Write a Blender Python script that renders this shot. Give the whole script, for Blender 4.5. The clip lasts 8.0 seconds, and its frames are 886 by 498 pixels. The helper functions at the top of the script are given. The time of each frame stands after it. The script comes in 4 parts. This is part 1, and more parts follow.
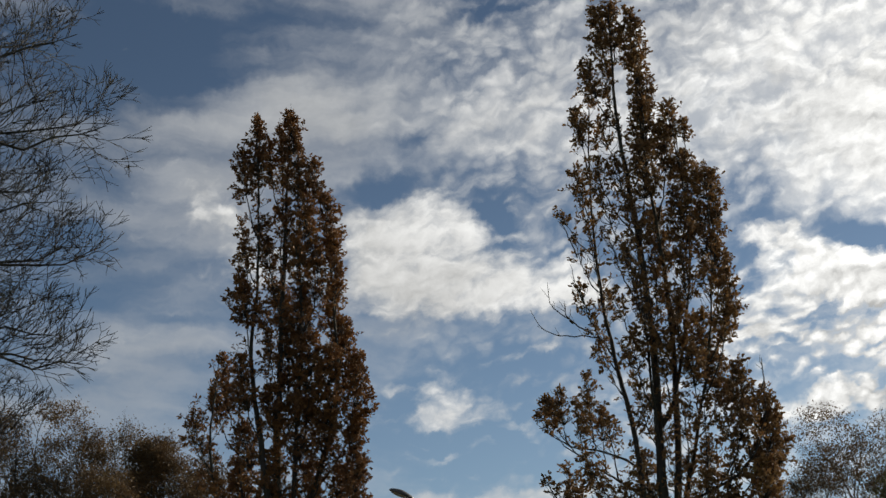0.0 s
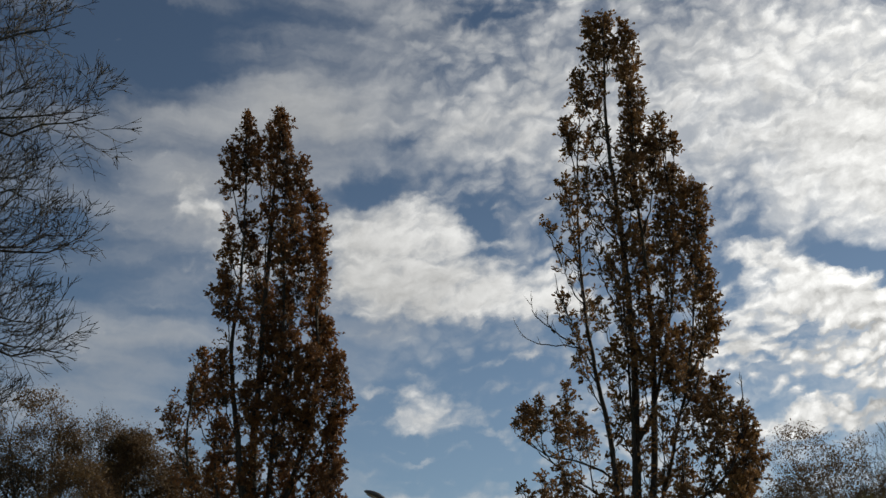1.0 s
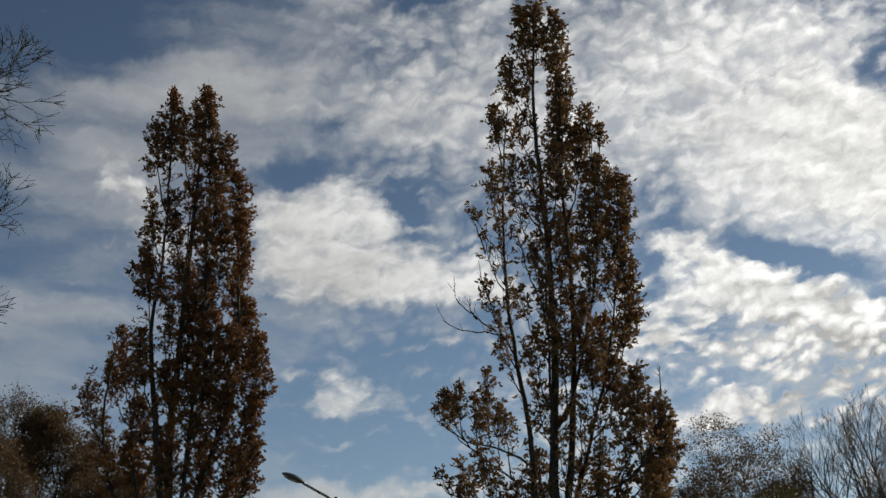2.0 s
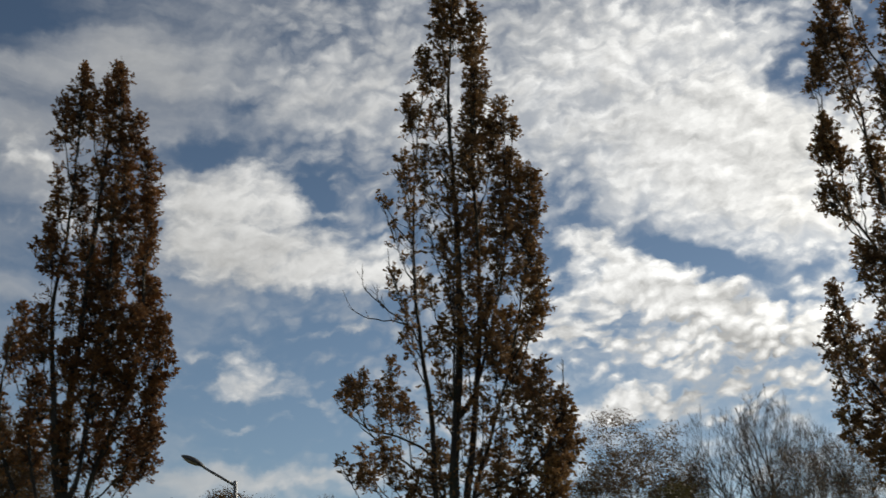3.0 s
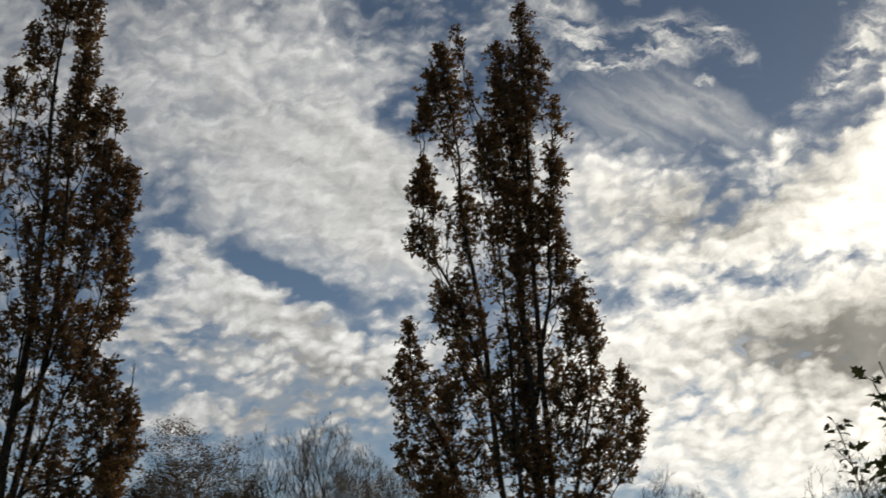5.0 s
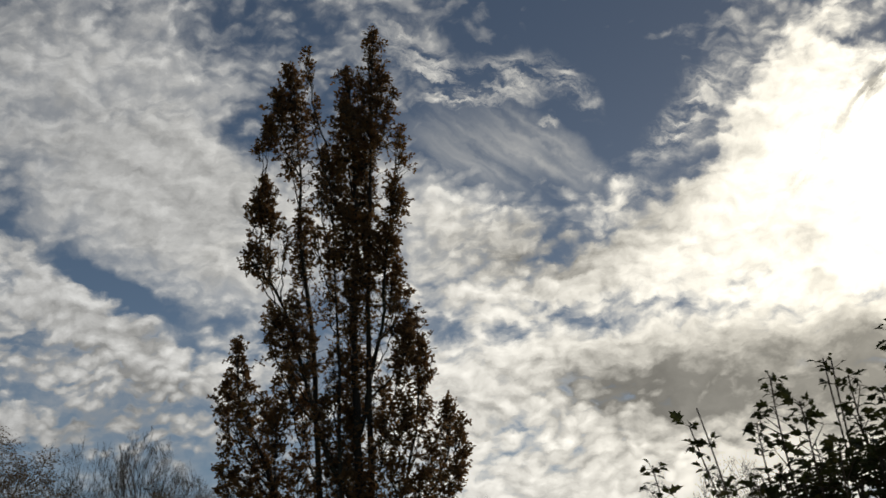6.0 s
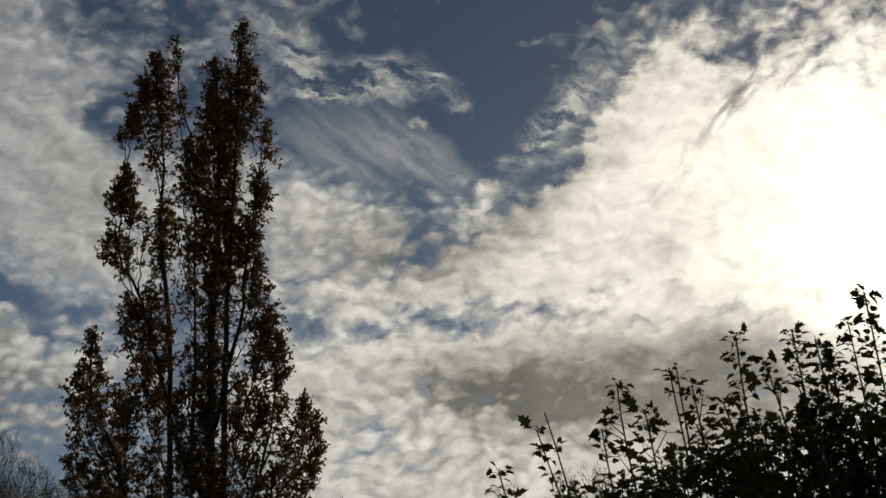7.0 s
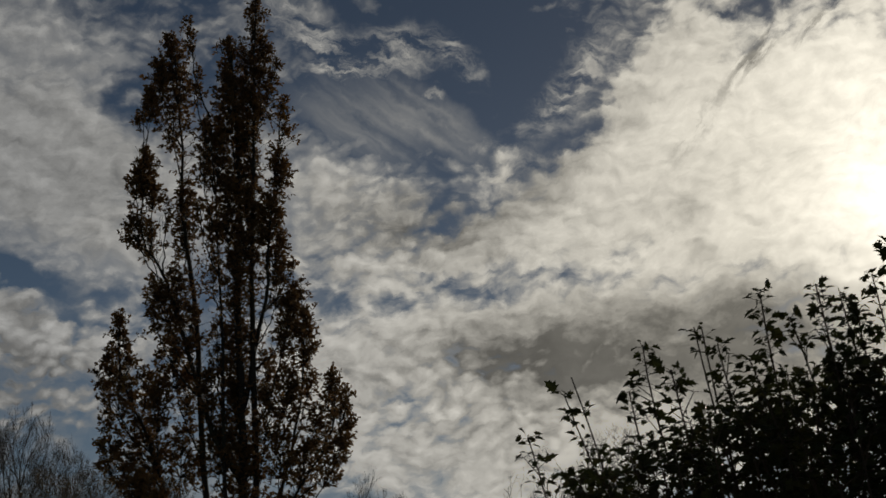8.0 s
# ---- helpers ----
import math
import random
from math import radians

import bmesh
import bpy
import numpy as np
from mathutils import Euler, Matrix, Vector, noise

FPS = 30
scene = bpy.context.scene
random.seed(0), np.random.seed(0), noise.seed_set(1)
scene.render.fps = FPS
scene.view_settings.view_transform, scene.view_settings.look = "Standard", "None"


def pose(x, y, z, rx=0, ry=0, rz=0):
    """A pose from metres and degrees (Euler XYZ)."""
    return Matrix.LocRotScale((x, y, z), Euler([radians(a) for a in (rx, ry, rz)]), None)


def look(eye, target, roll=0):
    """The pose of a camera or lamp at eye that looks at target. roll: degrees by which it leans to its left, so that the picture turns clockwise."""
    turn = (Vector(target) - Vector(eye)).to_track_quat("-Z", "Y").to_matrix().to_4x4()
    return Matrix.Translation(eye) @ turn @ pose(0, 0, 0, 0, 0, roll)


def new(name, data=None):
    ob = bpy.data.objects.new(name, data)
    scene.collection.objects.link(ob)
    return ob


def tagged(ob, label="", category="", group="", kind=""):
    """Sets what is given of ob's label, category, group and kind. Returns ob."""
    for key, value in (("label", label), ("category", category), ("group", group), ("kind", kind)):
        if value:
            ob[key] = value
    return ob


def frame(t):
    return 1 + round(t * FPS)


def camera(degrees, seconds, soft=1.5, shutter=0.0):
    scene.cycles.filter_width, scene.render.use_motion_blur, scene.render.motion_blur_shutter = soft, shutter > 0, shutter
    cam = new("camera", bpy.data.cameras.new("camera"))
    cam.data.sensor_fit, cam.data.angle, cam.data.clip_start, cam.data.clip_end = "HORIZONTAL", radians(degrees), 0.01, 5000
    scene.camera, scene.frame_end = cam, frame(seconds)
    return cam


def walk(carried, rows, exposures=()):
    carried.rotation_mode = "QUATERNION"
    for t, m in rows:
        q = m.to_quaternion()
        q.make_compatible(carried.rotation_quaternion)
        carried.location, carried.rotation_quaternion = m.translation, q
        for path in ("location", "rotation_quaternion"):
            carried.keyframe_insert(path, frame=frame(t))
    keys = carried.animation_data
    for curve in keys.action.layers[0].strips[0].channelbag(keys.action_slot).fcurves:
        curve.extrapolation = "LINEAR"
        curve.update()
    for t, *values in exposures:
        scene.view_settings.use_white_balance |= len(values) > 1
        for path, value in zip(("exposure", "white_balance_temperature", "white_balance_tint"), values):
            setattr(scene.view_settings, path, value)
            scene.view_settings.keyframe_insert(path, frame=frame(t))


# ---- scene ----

# ---- camera and its path ----
cam = camera(34.0, 8.0, soft=1.5, shutter=0.2)
walk(cam, [
    (0.0, pose(-0.04, 0.04, 1.6, 110.29, 5.72, -3.76)),
    (0.5, pose(-0.04, 0.04, 1.6, 110.30, 5.14, -4.89)),
    (1.0, pose(-0.04, 0.04, 1.6, 110.34, 3.67, -5.15)),
    (1.5, pose(-0.04, 0.04, 1.6, 109.86, 3.65, -7.18)),
    (2.8, pose(-0.04, 0.04, 1.6, 109.19, 1.96, -10.98)),
    (3.0, pose(-0.04, 0.04, 1.6, 108.90, 2.31, -12.62)),
    (3.5, pose(-0.04, 0.04, 1.6, 108.05, 2.08, -15.75)),
    (4.0, pose(-0.04, 0.04, 1.6, 107.74, 1.36, -18.88)),
    (4.5, pose(-0.04, 0.04, 1.6, 108.16, 0.22, -23.70)),
    (5.0, pose(-0.03, 0.03, 1.6, 109.16, -0.37, -30.50)),
    (5.2, pose(-0.03, 0.03, 1.6, 109.55, -0.90, -32.37)),
    (6.3, pose(-0.02, 0.02, 1.6, 110.42, -2.05, -40.00)),
    (6.5, pose(-0.015, 0.015, 1.6, 110.46, -2.21, -41.53)),
    (7.0, pose(-0.005, 0.005, 1.6, 110.54, -2.13, -43.70)),
    (7.5, pose(0, 0, 1.6, 110.01, -1.96, -44.30)),
    (8.0, pose(0, 0, 1.6, 109.30, -0.20, -42.05)),
], exposures=[(0.0, 0.46), (0.5, 0.38), (1.5, 0.3), (3.0, 0.3), (3.5, 0.2), (4.5, 0.06), (5.0, -0.2), (5.2, -0.3), (6.5, -0.64), (7.0, -0.95), (7.5, -1.27), (8.0, -1.42)])

# ---- sky, clouds and sun ----
SUN_AZ, SUN_EL = 61.5, 21.0      # degrees to the right of straight ahead, and above the horizon


def link(tree, a, b):
    tree.links.new(a, b)


def feed(tree, socket, value):
    if isinstance(value, bpy.types.NodeSocket):
        tree.links.new(value, socket)
    else:
        socket.default_value = value


def math_node(tree, op, a, b=None, c=None, clamp=False):
    n = tree.nodes.new("ShaderNodeMath")
    n.operation, n.use_clamp = op, clamp
    for s, v in zip(n.inputs, (a, b, c)):
        if v is not None:
            feed(tree, s, v)
    return n.outputs[0]


def vec_node(tree, op, a, b=None, scale=None):
    n = tree.nodes.new("ShaderNodeVectorMath")
    n.operation = op
    feed(tree, n.inputs[0], a)
    if b is not None:
        feed(tree, n.inputs[1], b)
    if scale is not None:
        feed(tree, n.inputs["Scale"], scale)
    return n.outputs["Value"] if op in ("LENGTH", "DOT_PRODUCT", "DISTANCE") else n.outputs[0]


def mapped(tree, vec, loc=(0, 0, 0), turn=0.0, scale=(1, 1, 1), kind="POINT"):
    n = tree.nodes.new("ShaderNodeMapping")
    n.vector_type = kind
    feed(tree, n.inputs[0], vec)
    n.inputs["Location"].default_value = loc
    n.inputs["Rotation"].default_value = (0, 0, radians(turn))
    n.inputs["Scale"].default_value = scale
    return n.outputs[0]


def combed(tree, vec, turn, along, across):
    """Coordinates for noise drawn out along a slant: cells along by across."""
    return mapped(tree, vec, (0, 0, 0), turn, (along, across, 1), "TEXTURE")


def noise_node(tree, vec, scale, detail=5.0, rough=0.55, distort=0.0):
    n = tree.nodes.new("ShaderNodeTexNoise")
    feed(tree, n.inputs["Vector"], vec)
    n.inputs["Scale"].default_value = scale
    n.inputs["Detail"].default_value = detail
    n.inputs["Roughness"].default_value = rough
    n.inputs["Distortion"].default_value = distort
    return n


def ramp(tree, value, lo, hi, to_lo=0.0, to_hi=1.0, smooth=True):
    n = tree.nodes.new("ShaderNodeMapRange")
    n.interpolation_type = "SMOOTHSTEP" if smooth else "LINEAR"
    for s, v in zip(n.inputs, (value, lo, hi, to_lo, to_hi)):
        feed(tree, s, v)
    return n.outputs[0]


def mix_color(tree, fac, a, b, mode="MIX"):
    n = tree.nodes.new("ShaderNodeMix")
    n.data_type, n.blend_type = "RGBA", mode
    feed(tree, n.inputs[0], fac)
    feed(tree, n.inputs[6], a)
    feed(tree, n.inputs[7], b)
    return n.outputs[2]


world = bpy.data.worlds.new("sky")
scene.world = world
world.use_nodes = True
W = world.node_tree
W.nodes.clear()
ray = W.nodes.new("ShaderNodeTexCoord").outputs["Generated"]
split = W.nodes.new("ShaderNodeSeparateXYZ")
link(W, ray, split.inputs[0])
azimuth = math_node(W, "MULTIPLY", math_node(W, "ARCTAN2", split.outputs[0], split.outputs[1]), 57.2958)
height = math_node(W, "MULTIPLY", math_node(W, "ARCSINE", split.outputs[2]), 57.2958)
join = W.nodes.new("ShaderNodeCombineXYZ")
link(W, azimuth, join.inputs[0])
link(W, height, join.inputs[1])
sky_at = join.outputs[0]           # degrees across and up

# ragged edges: the cloud banks are laid out on a warped sky
warp = vec_node(W, "SUBTRACT", noise_node(W, sky_at, 0.42, 5, 0.6).outputs["Color"], (0.5, 0.5, 0.5))
warped = vec_node(W, "ADD", sky_at, vec_node(W, "SCALE", warp, scale=2.4))
soft_warp = vec_node(W, "ADD", sky_at, vec_node(W, "SCALE", warp, scale=1.5))


def parts_of(vec):
    n = W.nodes.new("ShaderNodeSeparateXYZ")
    link(W, vec, n.inputs[0])
    return n.outputs


ragged, calm = parts_of(warped), parts_of(soft_warp)


def bank(az, el, across, up, amount, turn=0.0, at=None):
    """A soft oval bank (or, with a negative amount, a gap) in degrees of sky."""
    return (az, el, across, up, amount, turn, at or ragged)


def total(start, banks):
    """Lays bank upon bank, each one worked out after the one before."""
    acc = start
    for az, el, across, up, amount, turn, at in banks:
        n = W.nodes.new("ShaderNodeCombineXYZ")
        link(W, at[0], n.inputs[0])
        link(W, at[1], n.inputs[1])
        feed(W, n.inputs[2], acc)
        v = mapped(W, n.outputs[0], (az, el, 0), turn, (across, up, 1e7), "TEXTURE")
        acc = ramp(W, vec_node(W, "LENGTH", v), 1.0, 0.15, acc, math_node(W, "ADD", acc, amount))
    return acc


def added(*values):
    acc = values[0]
    for v in values[1:]:
        acc = math_node(W, "ADD", acc, v)
    return acc


# broken cover over the whole sky; the banks below stand out of it
wide = math_node(W, "MULTIPLY_ADD", noise_node(W, sky_at, 0.07, 3, 0.5).outputs[0], 0.5, -0.16)
rolls = combed(W, soft_warp, 8, 1.0, 0.56)
fine = noise_node(W, rolls, 0.62, 6, 0.55, 0.2).outputs[0]
fine_lit = noise_node(W, vec_node(W, "ADD", rolls, (0.35, 0.3, 0.0)), 0.62, 6, 0.55, 0.2).outputs[0]
ripple = noise_node(W, combed(W, soft_warp, 13, 1.35, 0.48), 1.7, 3, 0.5).outputs[0]

# the high sheet: soft and mottled, thin to the left, thick to the right
sheet = total(math_node(W, "MULTIPLY_ADD", wide, 0.6, 0.18), [
    bank(14, 26.5, 10, 4.6, 0.24), bank(23, 25, 9, 6.0, 0.42), bank(26, 21.3, 8.0, 4.2, 0.6), bank(29, 18.6, 4, 1.6, 0.4), bank(15, 23.2, 6, 2.6, 0.3), bank(9, 24.6, 6, 2.2, 0.25),
    bank(0, 25.4, 9, 3.0, 0.32), bank(-4, 22.2, 6, 2.4, 0.25), bank(6, 28.8, 4, 2.0, 0.18), bank(29, 28, 6, 3, -0.12), bank(-7, 17.0, 7, 1.4, 0.18), bank(-9, 14.6, 6, 1.4, 0.22),
    bank(5, 10.2, 8, 0.7, 0.35), bank(36, 21, 7, 4, 0.3), bank(24, 14, 9, 4, 0.15), bank(7, 15.4, 7, 1.6, -0.2), bank(6, 12.6, 8, 3, -0.35), bank(41, 30.4, 6, 2.2, -0.3), bank(47, 30.8, 6, 2.4, -0.5),
])
sheet = total(sheet, [
    bank(-7, 28.5, 9, 2.6, -0.45), bank(-9.5, 20.4, 4.0, 2.4, -0.2), bank(23.8, 17.9, 3.6, 0.8, -0.6, -22, calm), bank(28.8, 24.4, 1.6, 2.2, -0.4, 25), bank(5.0, 24.5, 2.2, 0.8, -0.3),
    bank(3.4, 22.7, 2.4, 0.9, -0.35, 10), bank(8.2, 21.2, 1.4, 1.6, -0.35), bank(42, 26.4, 9, 4.4, -0.75, 8), bank(32.5, 25.6, 2.4, 2.0, -0.2), bank(9, 29.4, 3, 1.0, -0.2),
])
streaky = noise_node(W, combed(W, soft_warp, -5, 4.5, 1.0), 0.8, 4, 0.5).outputs[0]
puffs = W.nodes.new("ShaderNodeTexVoronoi")
puffs.feature = "SMOOTH_F1"
link(W, combed(W, soft_warp, 10, 1.0, 0.6), puffs.inputs["Vector"])
puffs.inputs["Scale"].default_value, puffs.inputs["Smoothness"].default_value = 1.35, 0.4
puff = math_node(W, "SUBTRACT", 0.75, puffs.outputs["Distance"])
mottle = math_node(W, "MULTIPLY_ADD", ramp(W, fine, 0.3, 0.7), 0.65, math_node(W, "MULTIPLY", ramp(W, puff, 0.1, 0.6), 0.35))
strength = ramp(W, azimuth, 0, 10)
mottle = math_node(W, "ADD", math_node(W, "MULTIPLY", mottle, strength), math_node(W, "MULTIPLY", ramp(W, streaky, 0.15, 0.85), math_node(W, "SUBTRACT", 1.0, strength)))
sheet = math_node(W, "MULTIPLY", ramp(W, math_node(W, "MULTIPLY_ADD", mottle, 0.5, sheet), 0.2, 1.05), ramp(W, azimuth, -8, 12, 0.6, 0.92))

# cumulus heaps, ripples, wisps
heap = total(wide, [
    bank(4.8, 20.2, 5.6, 3.2, 1.05), bank(6.3, 21.7, 1.9, 1.5, 0.35), bank(5.4, 18.3, 5.6, 1.7, 0.65), bank(9.8, 18.5, 3.6, 1.7, 1.0), bank(11.5, 17.6, 2.6, 1.0, 0.75), bank(2.2, 21.0, 1.6, 1.0, 0.2),
    bank(-3.6, 22.2, 2.4, 1.7, 0.7), bank(-2.0, 20.4, 2.8, 1.7, 0.6), bank(-6, 17.6, 3.0, 0.6, 0.25),
    bank(4.9, 14.4, 2.6, 1.3, 0.55), bank(5.0, 13.5, 3.6, 0.7, 0.6), bank(2.9, 14.9, 1.1, 0.4, 0.45), bank(7.6, 13.0, 1.6, 0.35, 0.45), bank(5.2, 12.2, 1.6, 0.25, 0.35),
])
heap = total(heap, [
    bank(5.6, 11.3, 2.4, 0.3, 0.35), bank(9.2, 15.5, 1.6, 0.6, 0.4), bank(13, 13.8, 5, 0.9, 0.3), bank(6.5, 10.6, 2.2, 0.25, 0.3),
    bank(19.3, 18.9, 2.2, 1.2, 0.75), bank(18.6, 16.6, 3.4, 2.4, 0.3), bank(21.5, 17.3, 3.2, 1.7, 0.7, -22), bank(24.6, 15.6, 4.2, 1.6, 0.68, -20), bank(24, 14.6, 10, 4.6, 0.8, -8), bank(28, 14.6, 4, 2.0, 0.2),
    bank(20.5, 12.4, 5, 0.9, 0.52), bank(24, 12.0, 6, 1.2, 0.15), bank(28.2, 19.3, 3.4, 2.2, 0.45), bank(17.8, 15.0, 2.4, 0.45, 0.5, 6), bank(30, 16, 3, 2, 0.3),
])
heap = total(heap, [
    bank(8.0, 21.3, 1.0, 1.3, -0.5), bank(3.4, 22.8, 2.2, 0.8, -0.5, 12), bank(23.8, 17.9, 3.6, 0.7, -0.9, -22, calm), bank(26.8, 16.4, 2.6, 0.55, -0.5, -20, calm), bank(17.9, 20.3, 2.0, 0.7, -0.5),
    bank(18.4, 14.2, 2.2, 0.3, -0.5, 8), bank(20.5, 15.9, 2.2, 0.3, -0.4, 20), bank(21.5, 13.4, 2.6, 0.3, -0.5, 12), bank(24.5, 13.4, 2.4, 0.25, -0.45, 14), bank(10, 16.4, 6, 0.9, -0.4), bank(-8, 19.5, 4, 2, -0.3),
    bank(41, 25.4, 9, 3.8, -0.7, 8), bank(45, 28.6, 6, 3.0, -0.7), bank(40, 30.5, 9, 2.0, -0.8), bank(41.3, 18.4, 1.1, 0.55, -0.6), bank(45.4, 18.3, 1.8, 0.4, -0.35), bank(42.2, 21.4, 1.4, 0.5, -0.2, 20),
])
heap = total(heap, [
    bank(27, 17.0, 2.5, 0.8, -0.25), bank(48.6, 25.0, 1.8, 1.0, -0.35, 50), bank(47, 31, 5, 2.4, -0.8),
    bank(0, 28, 13, 5, -0.4), bank(36.9, 26.4, 1.6, 0.4, 0.6),
])
heap = total(heap, [
    bank(53.5, 22.0, 9.0, 6.0, 1.2, 24), bank(62, 21, 12, 13, 1.2), bank(51.5, 26.2, 6.0, 2.4, 0.9, 45), bank(50, 12, 13, 4, 0.7), bank(47, 12.6, 6, 2.2, 0.5), bank(45.0, 23.6, 2.4, 0.7, 0.3, 30), bank(46.8, 20.8, 5.0, 2.6, 0.8, 20), bank(43.5, 19.6, 4.0, 1.2, 0.5, 25),
])
heap = total(heap, [
    bank(38.5, 21.0, 5.0, 2.1, 0.85), bank(39, 18.6, 6.0, 1.8, 0.85), bank(42.5, 19.6, 4, 1.6, 0.4), bank(46, 18.5, 4.5, 1.6, 0.55), bank(42, 15.2, 9, 3.6, 0.95), bank(50, 16, 9, 2.6, 0.9), bank(52, 13.6, 8, 2.6, 0.7), bank(42, 10.5, 10, 2.8, 0.6), bank(39.5, 12.4, 6, 3, 0.35), bank(44, 22, 3, 1.4, 0.35, 30), bank(36, 14, 5, 3.4, 0.6),
])
rippled = total(0.0, [bank(24.5, 14.0, 10, 4.4, 1.0, -8), bank(39, 19.5, 8, 3.4, 0.35), bank(44, 13.2, 9, 3.6, 0.8)])
ripple = math_node(W, "MULTIPLY", math_node(W, "MULTIPLY_ADD", ripple, 2.6, -1.3), math_node(W, "MULTIPLY_ADD", rippled, 0.4, 0.12))
amount = added(heap, math_node(W, "MULTIPLY", math_node(W, "SUBTRACT", fine, 0.5), math_node(W, "MULTIPLY_ADD", rippled, -1.05, 1.6)), ripple, math_node(W, "MULTIPLY", math_node(W, "SUBTRACT", puff, 0.38), math_node(W, "MULTIPLY_ADD", rippled, 1.35, 0.35)))
solid = ramp(W, amount, 0.17, ramp(W, azimuth, 10, 17, 1.2, 0.85))
# combed fibres of a thin streak
combs = noise_node(W, combed(W, soft_warp, -32, 7.0, 0.8), 1.0, 3, 0.5).outputs[0]
fibre = math_node(W, "MULTIPLY", ramp(W, combs, 0.2, 0.85),
                  total(0.0, [bank(41.4, 24.5, 4.6, 1.2, 0.72, -32, calm), bank(38.4, 24.2, 4.4, 2.0, 0.58, -25, calm)]), clamp=True)
feather = noise_node(W, combed(W, warped, -8, 2.2, 0.55), 1.0, 5, 0.6).outputs[0]
wisp = math_node(W, "MULTIPLY", ramp(W, feather, 0.38, 0.74),
                 total(0.0, [bank(36.0, 27.7, 4.4, 1.5, 0.95, -35), bank(39.6, 27.1, 3.8, 1.4, 1.1, 8), bank(42.8, 26.8, 1.8, 0.9, 0.7, -50), bank(36.9, 26.2, 1.9, 0.4, 0.9), bank(41.5, 25.45, 0.6, 0.4, 0.9),
                             bank(48.2, 26.0, 3.2, 1.5, 0.8, 45), bank(46.6, 24.6, 2.0, 1.0, 0.6, 30)]), clamp=True)
fibre = math_node(W, "MAXIMUM", fibre, wisp)
clear = math_node(W, "MULTIPLY", math_node(W, "SUBTRACT", 1.0, solid), math_node(W, "SUBTRACT", 1.0, math_node(W, "MAXIMUM", sheet, fibre)))
veil = math_node(W, "SUBTRACT", 1.0, clear)

# brightness: thin cloud glows towards the sun, thick cloud is grey beneath
sun_way = Vector((math.sin(radians(SUN_AZ)) * math.cos(radians(SUN_EL)), math.cos(radians(SUN_AZ)) * math.cos(radians(SUN_EL)), math.sin(radians(SUN_EL))))
off_sun = math_node(W, "MULTIPLY", math_node(W, "ARCCOSINE", vec_node(W, "DOT_PRODUCT", ray, tuple(sun_way))), 57.2958)
halo = math_node(W, "MULTIPLY", math_node(W, "EXPONENT", math_node(W, "MULTIPLY", off_sun, -1 / 23)), 1.98)
disc = math_node(W, "MULTIPLY", math_node(W, "EXPONENT", math_node(W, "MULTIPLY", off_sun, -1 / 2.6)), 2.6)
grey = total(0.0, [
    bank(5.2, 18.8, 6.0, 2.6, 0.2), bank(22, 15, 7, 3, 0.06), bank(26, 12.2, 8.0, 3.4, 0.25), bank(51, 15.2, 13, 3.6, 0.5), bank(43.6, 14.9, 4.5, 1.5, 0.14), bank(54.5, 15.5, 10, 3.4, 0.32), bank(45.8, 15.0, 5, 2.2, 0.24),
    bank(46.5, 22.0, 4, 1.6, 0.42, 30), bank(42.5, 20.2, 4, 1.8, 0.36), bank(49.5, 24.4, 3, 1.4, 0.16, 40), bank(52.2, 20.4, 1.2, 0.8, 0.28), bank(52.7, 19.0, 1.0, 0.9, 0.18), bank(39, 20.6, 4.5, 2.0, 0.3), bank(56, 12.4, 8, 3.0, 0.2),
])
grey = math_node(W, "MULTIPLY", grey, math_node(W, "MULTIPLY_ADD", fine, 1.0, 0.5))
relief = math_node(W, "MULTIPLY", math_node(W, "SUBTRACT", fine, fine_lit), ramp(W, off_sun, 3, 20, 0.6, 1.2))
curds = math_node(W, "MULTIPLY", math_node(W, "SUBTRACT", noise_node(W, combed(W, soft_warp, 10, 1.2, 0.7), 2.3, 5, 0.6).outputs[0], 0.5), ramp(W, off_sun, 3, 24, 0.2, 0.42))
swell = math_node(W, "MULTIPLY", math_node(W, "SUBTRACT", noise_node(W, combed(W, soft_warp, 20, 1.6, 0.8), 0.26, 3, 0.5).outputs[0], 0.5), 0.55)
# thin torn streaks across the bright sheet
torn = math_node(W, "MULTIPLY", ramp(W, noise_node(W, combed(W, soft_warp, 50, 2.4, 0.5), 1.1, 5, 0.65).outputs[0], 0.4, 0.62),
                 total(0.0, [bank(52.8, 23.7, 3.0, 0.5, 0.35, 47, calm), bank(55.4, 26.4, 2.8, 0.75, 0.6, 47, calm), bank(57.9, 27.1, 1.6, 0.45, 0.5, 47, calm)]))
thick = ramp(W, amount, 0.3, 1.35)
glow = added(halo, disc, 0.27, math_node(W, "MULTIPLY", thick, 0.11))
modelling = added(relief, curds, math_node(W, "MULTIPLY", math_node(W, "SUBTRACT", puff, 0.4), math_node(W, "MULTIPLY_ADD", rippled, 0.8, 0.12)))
modelling = math_node(W, "MULTIPLY", math_node(W, "MAXIMUM", modelling, -0.38), math_node(W, "MULTIPLY", ramp(W, veil, 0.35, 0.95), ramp(W, azimuth, 8, 18, 0.5, 1.0)))
shade = math_node(W, "MAXIMUM", added(math_node(W, "SUBTRACT", math_node(W, "SUBTRACT", 1.0, grey), torn), swell, modelling), math_node(W, "MULTIPLY_ADD", fine, 0.2, 0.14))
glow = math_node(W, "MULTIPLY", glow, shade)
tone = mix_color(W, ramp(W, off_sun, 44, 2), (0.985, 0.985, 0.965, 1), (1.0, 0.935, 0.79, 1))
cloud = vec_node(W, "SCALE", tone, scale=glow)

